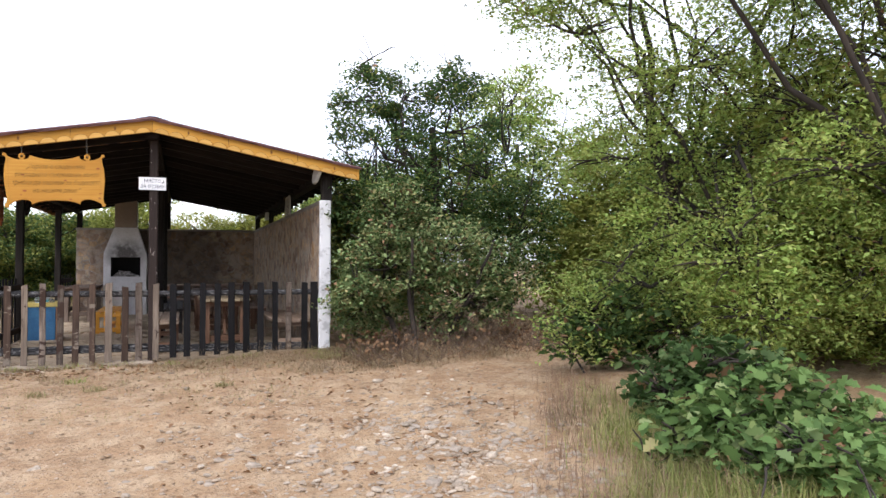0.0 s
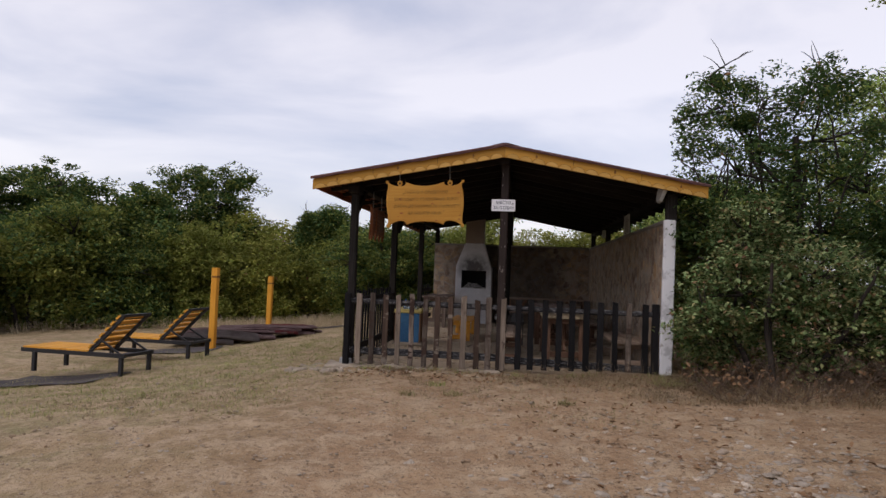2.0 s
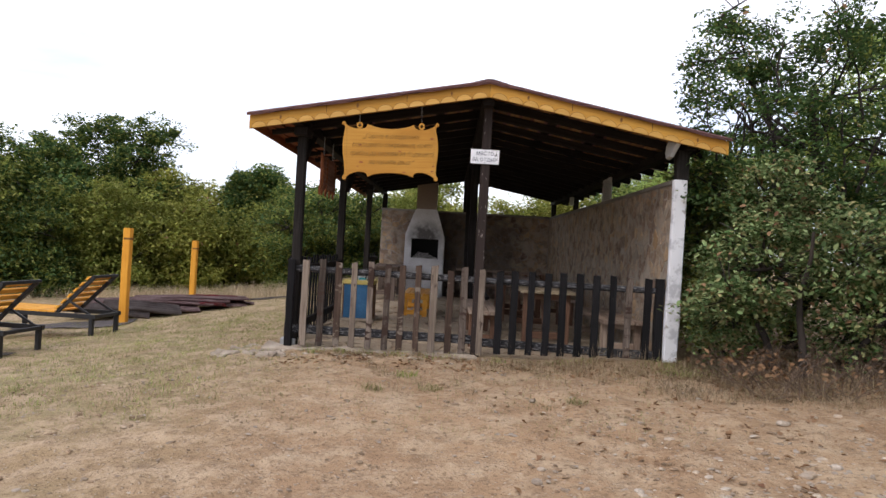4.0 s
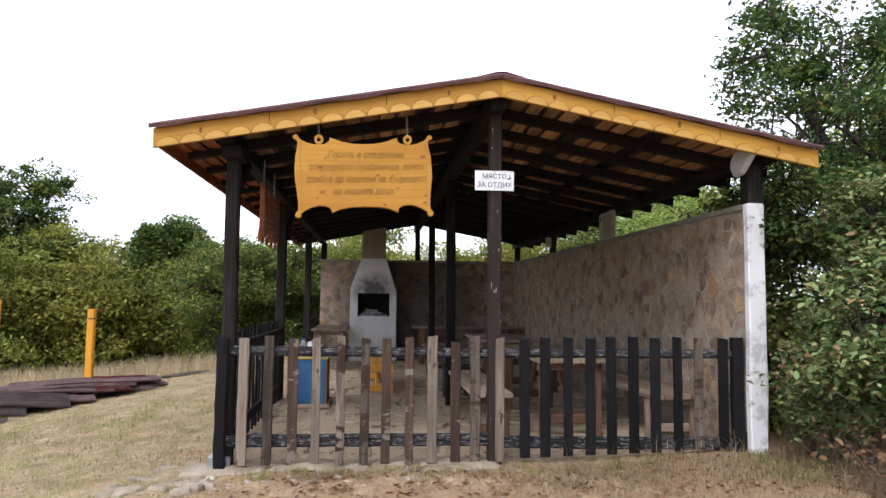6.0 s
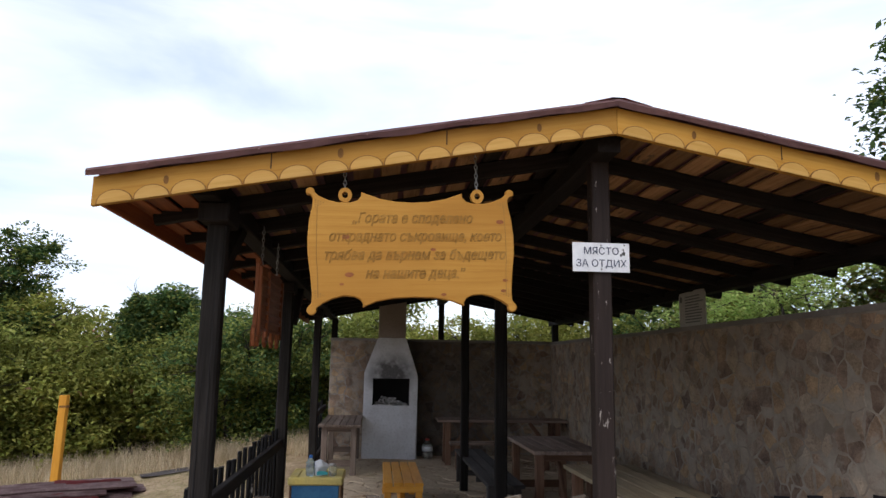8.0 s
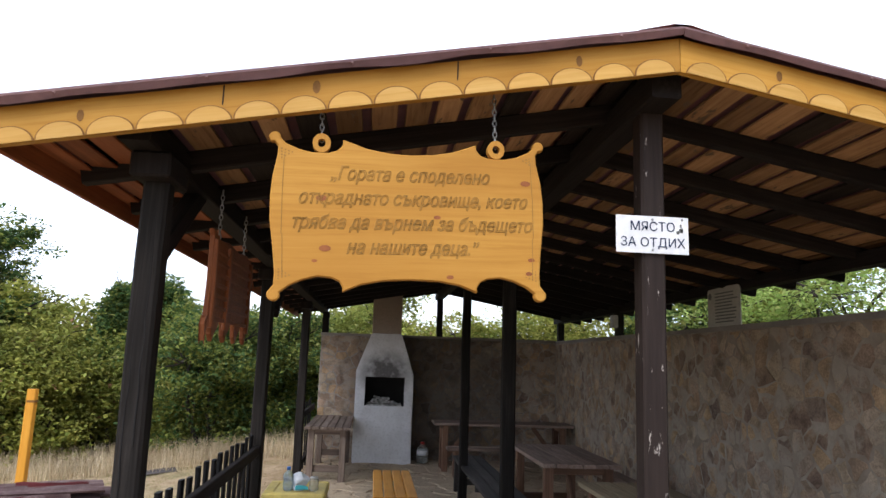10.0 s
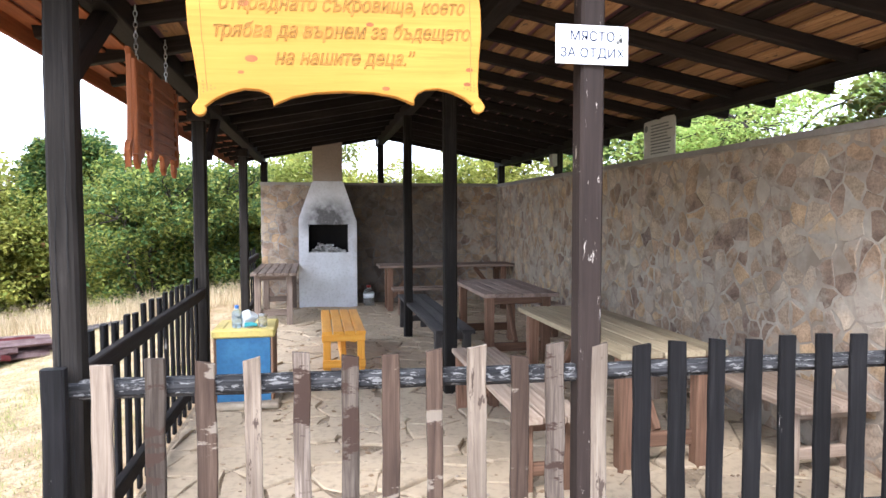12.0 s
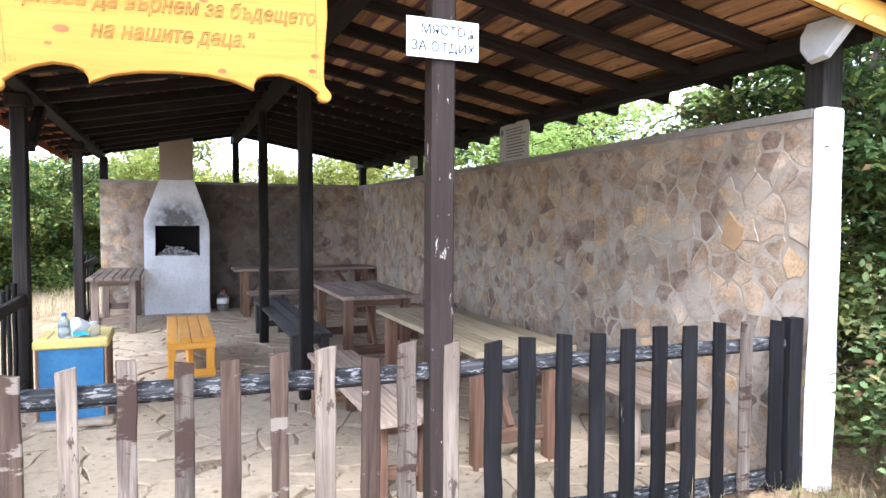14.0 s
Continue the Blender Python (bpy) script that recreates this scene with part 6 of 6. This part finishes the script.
    # far hedge and trees round the clearing: three kinds, copied
    def far_bush(sd, mats, tall):
        rnd = random.Random(sd)
        blobs = [(rnd.uniform(-1.1, 1.1), rnd.uniform(-0.8, 0.8), rnd.uniform(0.4, 2.2) * tall, rnd.uniform(0.8, 1.2), rnd.uniform(0.7, 1.0), rnd.uniform(0.55, 0.85)) for _ in range(9)]
        return tree("hedge_bush", (0, 0, 0), "dense leafy bush in the hedge round the clearing", "bush", blobs, 460, 66, 0.20, 0.085, mats, 0.05, sd, group="hedge bushes", stems=3)

    kinds = [far_bush(201, (("leaf_hedge", 0.85), ("leaf_olive", 0.15)), 1.0), far_bush(202, (("leaf_olive", 0.75), ("leaf_hedge", 0.24), ("leaf_brown", 0.01)), 1.0), far_bush(203, (("leaf_dark", 0.5), ("leaf_hedge", 0.5)), 1.1)]
    spots = ((-15.5, 15.5, 2), (-13.6, 17.2, 0), (-11.9, 18.6, 2), (-10.2, 19.8, 0), (-8.6, 20.6, 1), (-7.0, 21.0, 0), (-5.4, 21.4, 1), (-3.9, 21.2, 2), (-2.3, 22.0, 0), (-0.6, 21.6, 1), (1.1, 21.4, 0), (2.8, 20.2, 1), (4.0, 18.0, 0),
             (-17.5, 14.5, 0), (-14.5, 19.5, 2), (-9.4, 22.8, 1), (-6.2, 23.5, 1), (-3.0, 24.2, 0), (0.3, 24.0, 1), (-12.0, 21.5, 0), (-19.5, 12.5, 2), (-4.6, 20.0, 2), (4.2, 16.0, 2), (7.5, 9.5, 0), (7.9, 7.0, 2), (7.2, 4.6, 0), (-13.2, 20.2, 2), (-12.6, 18.0, 2), (-16.6, 17.4, 2), (-8.4, 22.4, 1), (-9.8, 21.2, 0))
    rnd = random.Random(77)
    used = set()
    for x, y, k in spots:
        z, sc = gz(x, y) - 0.05, rnd.uniform(0.95, 1.3) + (0.12 if y > 19 and x > -4 else 0.25 if y > 20 and -10.5 < x < -7.5 else 0.3 if -14 < x < -12 else 0.0)
        m = pose(x, y, z, 0, 0, rnd.uniform(0, 360))
        if k not in used:
            used.add(k)
            kinds[k].matrix_world = m
            kinds[k].scale = (sc, sc, sc)
        else:
            c = copy_thing(kinds[k], m)
            c.scale = (sc, sc, sc)
    def big_tree(x, y, h, w, sd, lab):
        rnd = random.Random(sd)
        blobs = [(rnd.uniform(-1, 1) * w * 0.75, rnd.uniform(-1, 1) * w * 0.5, h * rnd.uniform(0.14, 0.87), w * rnd.uniform(0.32, 0.52), w * rnd.uniform(0.3, 0.45), h * rnd.uniform(0.09, 0.15)) for _ in range(24)]
        tree("oak_tree", (x, y, gz(x, y) - 0.05), lab, "tree", blobs, 900, 80, 0.19, 0.11, (("leaf_dark", 0.72), ("leaf_hedge", 0.28)), 0.13, sd, group="oaks behind the clearing", bare=2)

    big_tree(-15.0, 18.6, 5.2, 2.9, 301, "broad dark green oak behind the hedge")
    big_tree(-12.0, 21.0, 5.7, 2.6, 302, "tall dark green oak with gaps in its crown, behind the hedge")
    big_tree(-6.9, 21.6, 3.9, 0.95, 303, "small round oak standing out of the hedge")
    big_tree(-20.5, 16.5, 5.2, 2.4, 304, "dark green oak at the edge of the clearing")


plants()


# ---------------------------------------------------------------- ground cover
def blades(name, label, pts, height, material, rs, lean=0.35, width=0.006):
    n = len(pts)
    h = height * rs.uniform(0.4, 1.2, n)
    a = rs.uniform(0, 2 * np.pi, n)
    d = np.stack([np.cos(a), np.sin(a), np.zeros(n)], 1)
    s = np.stack([-np.sin(a), np.cos(a), np.zeros(n)], 1)
    ln = rs.uniform(0.1, 1.0, n)[:, None] * lean
    w = width * rs.uniform(0.6, 1.4, n)[:, None]
    up = np.array([0, 0, 1.0])
    V = np.zeros((n, 6, 3))
    mid, tip = pts + (up * 0.6 + d * ln * 0.4) * h[:, None], pts + (up * (1 - 0.3 * ln) + d * ln * 1.3) * h[:, None]
    for i, (c, f) in enumerate(((pts, 1.0), (mid, 0.7), (tip, 0.12))):
        V[:, 2 * i], V[:, 2 * i + 1] = c - s * w * f, c + s * w * f
    o = np.arange(n)[:, None] * 6
    F = np.concatenate([o + np.array([0, 1, 3, 2]), o + np.array([2, 3, 5, 4])])
    tagged(new(name, mesh_np(name, V.reshape(-1, 3), F, material)), label, "grass", kind="stuff")


def scatter(rs, n, x0, x1, y0, y1, clump=0.0, thresh=None):
    x, y = rs.uniform(x0, x1, n), rs.uniform(y0, y1, n)
    if clump:
        m = max(1, n // 14)
        cx, cy = rs.uniform(x0, x1, m), rs.uniform(y0, y1, m)
        k = rs.randint(0, m, n)
        x, y = cx[k] + rs.normal(0, clump, n), cy[k] + rs.normal(0, clump, n)
    ok = ~((x > -2.62) & (x < 1.78) & (y > 8.40) & (y < 17.5))
    x, y = x[ok], y[ok]
    return np.stack([x, y, ground_z(x, y) - 0.005], 1)


def ground_cover():
    rs = np.random.RandomState(9)
    # dry weeds along the fence foot and the wall-end bush
    p = np.concatenate([scatter(rs, 5000, -0.5, 2.1, 7.6, 8.36, 0.08), scatter(rs, 5000, 1.0, 3.6, 6.6, 7.6, 0.10), scatter(rs, 700, -2.4, -0.6, 8.0, 8.3, 0.05), scatter(rs, 5000, 1.6, 3.4, 7.2, 8.4, 0.09), scatter(rs, 900, -1.5, 1.5, 6.6, 7.6, 0.05)])
    blades("dry_weeds", "dry straw-coloured weeds along the fence and bush", p, 0.085, M["weed_mix"], rs, 1.5, 0.0017)
    p = np.concatenate([scatter(rs, 160, -0.3, 2.0, 7.7, 8.34, 0.10), scatter(rs, 900, 1.5, 3.6, 6.7, 8.3, 0.12)])
    blades("dry_grass", "taller dry grass stems and seed stalks by the bush", p, 0.24, M["weed_mix"], rs, 0.9, 0.0013)
    p = np.concatenate([scatter(rs, 900, 1.2, 2.2, 7.6, 8.35, 0.06), scatter(rs, 500, -2.3, 1.0, 8.1, 8.36, 0.05)])
    blades("green_weeds", "low green weeds at the fence and pillar foot", p, 0.07, M["grass"], rs, 1.2, 0.003)
    p = np.concatenate([scatter(rs, 13000, 1.15, 2.7, 1.8, 4.2, 0.06), scatter(rs, 3500, 2.0, 3.0, 3.4, 5.0, 0.06)])
    p = p[p[:, 0] > 0.72 + 0.53 * p[:, 1] + rs.normal(0, 0.16, len(p)) + 0.10 * np.sin(7 * p[:, 1])]
    blades("rough_grass", "tall half-dry grass beside the track", p, 0.22, M["grass"], rs, 1.0, 0.0022)
    p = np.concatenate([scatter(rs, 3200, 1.0, 2.6, 2.0, 4.2, 0.05), scatter(rs, 1200, 2.2, 3.2, 4.0, 5.2, 0.06)])
    p = p[p[:, 0] > 0.14 + 0.55 * p[:, 1] + rs.normal(0, 0.14, len(p))]
    blades("dry_weeds", "brown dry weed stems beside the track", p, 0.24, M["brown_weed"], rs, 0.9, 0.0016)
    p = np.concatenate([scatter(rs, 60000, -8.5, -2.3, 5.5, 18.5, 0.14), scatter(rs, 6000, -4.5, 1.0, 5.5, 8.2, 0.12)])
    q = scatter(rs, 17000, -7.5, -2.75, 5.6, 13.0, 0.09)
    blades("green_grass", "patches of short green grass on the clearing", q, 0.05, M["grass"], rs, 1.2, 0.002)
    blades("thin_grass", "short thin half-dry grass on the clearing", p, 0.04, M["lawn"], rs, 1.3, 0.0016)
    p = np.concatenate([scatter(rs, 24000, -16, -2.6, 16.6, 20.5, 0.3), scatter(rs, 10000, -17, -9, 12.5, 18, 0.2)])
    p = p[p[:, 1] > 17.4 + 0.0 * p[:, 0] - 0.45 * np.clip(-p[:, 0] - 9, 0, 20)]
    p = p[(p[:, 0] > -9.5) | (rs.uniform(0, 1, len(p)) < 0.25)]
    blades("tall_dry_grass", "tall dry yellow grass at the hedge foot", p, 0.36, M["hay"], rs, 0.8, 0.003)
    # leaf litter under bushes
    p = np.concatenate([scatter(rs, 1500, 1.6, 4.6, 6.8, 8.4), scatter(rs, 500, -2.4, 2.0, 7.4, 8.35), scatter(rs, 260, -0.5, 2.5, 3.5, 7.0)])
    p[:, 2] += 0.018
    me = leaf_mesh("leaf_litter", p, 0.055, M["leaf_brown"], rs, flat=1.5)
    tagged(new("leaf_litter", me), "fallen brown leaves under the bushes", "leaves", kind="stuff")
    # withered leaves caught in the dry stems
    q = scatter(rs, 750, 1.7, 4.2, 7.0, 8.0, 0.12)
    q[:, 2] += rs.uniform(0.03, 0.42, len(q)) ** 1.3
    me = leaf_mesh("withered_scrub", q, 0.05, M["leaf_brown"], rs, OAK)
    tagged(new("withered_scrub", me), "withered red-brown leaves on dry scrub below the bush", "leaves", kind="stuff")
    # weed tufts on the track
    rnd = random.Random(6)
    for x, y, mat in ((-1.38, 6.6, "lawn"), (-1.15, 7.1, "grass"), (-1.9, 8.28, "grass"), (-0.9, 6.7, "lawn"), (0.2, 6.4, "lawn")):
        n = 90
        q = np.stack([x + rs.normal(0, 0.05, n), y + rs.normal(0, 0.04, n), np.full(n, gz(x, y))], 1)
        blades("weed_tuft", "small green weed tuft on the bare earth", q, 0.06, M[mat], rs, 1.1, 0.003)
    # fallen twigs and dry stems under the wall-end bush
    vs, fs = [], []
    for _ in range(520):
        x, y = rnd.uniform(1.75, 4.2), rnd.uniform(6.75, 8.1)
        z = gz(x, y) + 0.01
        a = rnd.uniform(0, 6.28)
        L = rnd.uniform(0.15, 0.5)
        tube(vs, fs, limb_pts((x, y, z), (x + L * math.cos(a), y + L * math.sin(a), z + rnd.uniform(0.0, 0.45)), rnd, 3, 0.15), 0.004, 0.0015, 3)
    tagged(new("dry_stems", mesh_np("dry_stems", vs, fs, M["twig"])), "dry brown stems and twigs below the bush", "twigs", kind="stuff")
    # stones: flat chips, most on the track
    V, F = [], []
    def chip(x, y, s, z0=None):
        nonlocal V, F
        o = len(V)
        n = rnd.randint(5, 7)
        z, hgt, a0 = gz(x, y) if z0 is None else z0, s * rnd.uniform(0.22, 0.5), rnd.uniform(0, 6)
        tilt = rnd.uniform(-0.2, 0.2)
        rad = [s * rnd.uniform(0.6, 1.15) for _ in range(n)]
        for f, zz in ((1.0, -0.3), (1.02, 0.45), (0.72, 1.0)):
            for k in range(n):
                a = a0 + 2 * math.pi * k / n
                V.append((x + rad[k] * f * math.cos(a), y + rad[k] * 0.75 * f * math.sin(a), z + hgt * zz + tilt * rad[k] * math.cos(a)))
        for r in (0, 1):
            for k in range(n):
                F.append((o + r * n + k, o + r * n + (k + 1) % n, o + r * n + n + (k + 1) % n, o + r * n + n + k))
        F.append(tuple(o + 2 * n + k for k in range(n)))
    for _ in range(2000):
        x, y = rnd.gauss(1.3, 0.8), rnd.gauss(4.0, 0.85)
        chip(x, y, abs(rnd.gauss(0, 0.012)) + 0.004)
    for _ in range(2600):
        x, y = rnd.uniform(-6, 5), rnd.uniform(1.0, 8.2)
        if not (-2.7 < x < 1.8 and y > 8.3):
            chip(x, y, abs(rnd.gauss(0, 0.006)) + 0.003)
    for _ in range(40):
        chip(rnd.gauss(1.1, 0.8), rnd.gauss(4.2, 0.7), rnd.uniform(0.025, 0.05))
    for _ in range(1100):
        chip(rnd.gauss(1.55, 0.42), rnd.gauss(3.5, 0.75), abs(rnd.gauss(0, 0.017)) + 0.005)
    for _ in range(60):
        chip(rnd.uniform(-2.9, 0.2), rnd.uniform(7.95, 8.3), rnd.uniform(0.015, 0.05))
    V2, F2 = V, F
    V, F = [], []
    for _ in range(3600):
        x, y = rnd.uniform(-6.5, 3.2), 2.2 + 6.1 * rnd.random() ** 0.8
        chip(x, y, abs(rnd.gauss(0, 0.010)) + 0.005)
    for _ in range(2200):
        chip(rnd.uniform(-2.35, 1.42), 8.65 + 8.4 * rnd.random(), abs(rnd.gauss(0, 0.008)) + 0.004, FLOOR + 0.006)
    me = bpy.data.meshes.new("clods")
    me.from_pydata(V, [], F)
    me.materials.append(M["clod"])
    tagged(new("clods", me), "brown clods and crumbs of dry earth", "clods", kind="stuff")
    V, F = V2, F2
    me = bpy.data.meshes.new("stones")
    me.from_pydata(V, [], F)
    me.materials.append(M["pebble"])
    tagged(new("stones", me), "pale flat stones and gravel scattered on the earth", "stones", kind="stuff")


ground_cover()


# ---------------------------------------------------------------- stones of the walls and floor
east = cells(FRONT - 0.008, BACK, 0.02, 2.03, 0.125, 1, 0.58, 0.95, 0.30)
lay_pieces("stone", east, M["wall_stone"], wall_east, to_east, 0.0105, 0.0035, 41, 300, key=lambda q: q[0][0])
north = cells(-2.46, RIGHT, 0.02, 2.045, 0.12, 2, 0.5, 1.0, 0.28)
lay_pieces("stone", north, M["soot_shade_stone"], wall_north, to_north, 0.007, 0.008, 42, 300)
flags = cells(LEFT, RIGHT, FRONT + 0.14, BACK, 0.185, 3, 0.58, 1.2, 0.38)
lay_pieces("flagstone", flags, M["flag"], floor, pose(0, 0, FLOOR - 0.006), 0.007, 0.016, 43, 300, key=lambda q: q[0][1])
rust_stone = part("rust_stone", plate_bm([(-0.09, -0.055), (0.02, -0.105), (0.08, -0.06), (0.10, 0.03), (0.05, 0.055), (-0.02, 0.13), (-0.075, 0.08), (-0.06, 0.02)], 0.03, 0.006), M["rust_stone"], wall_east, "rust-orange stone with scratched letters")
rust_stone.matrix_local = pose(RIGHT + 0.002, 8.93, 1.45, 0, 0, -90)
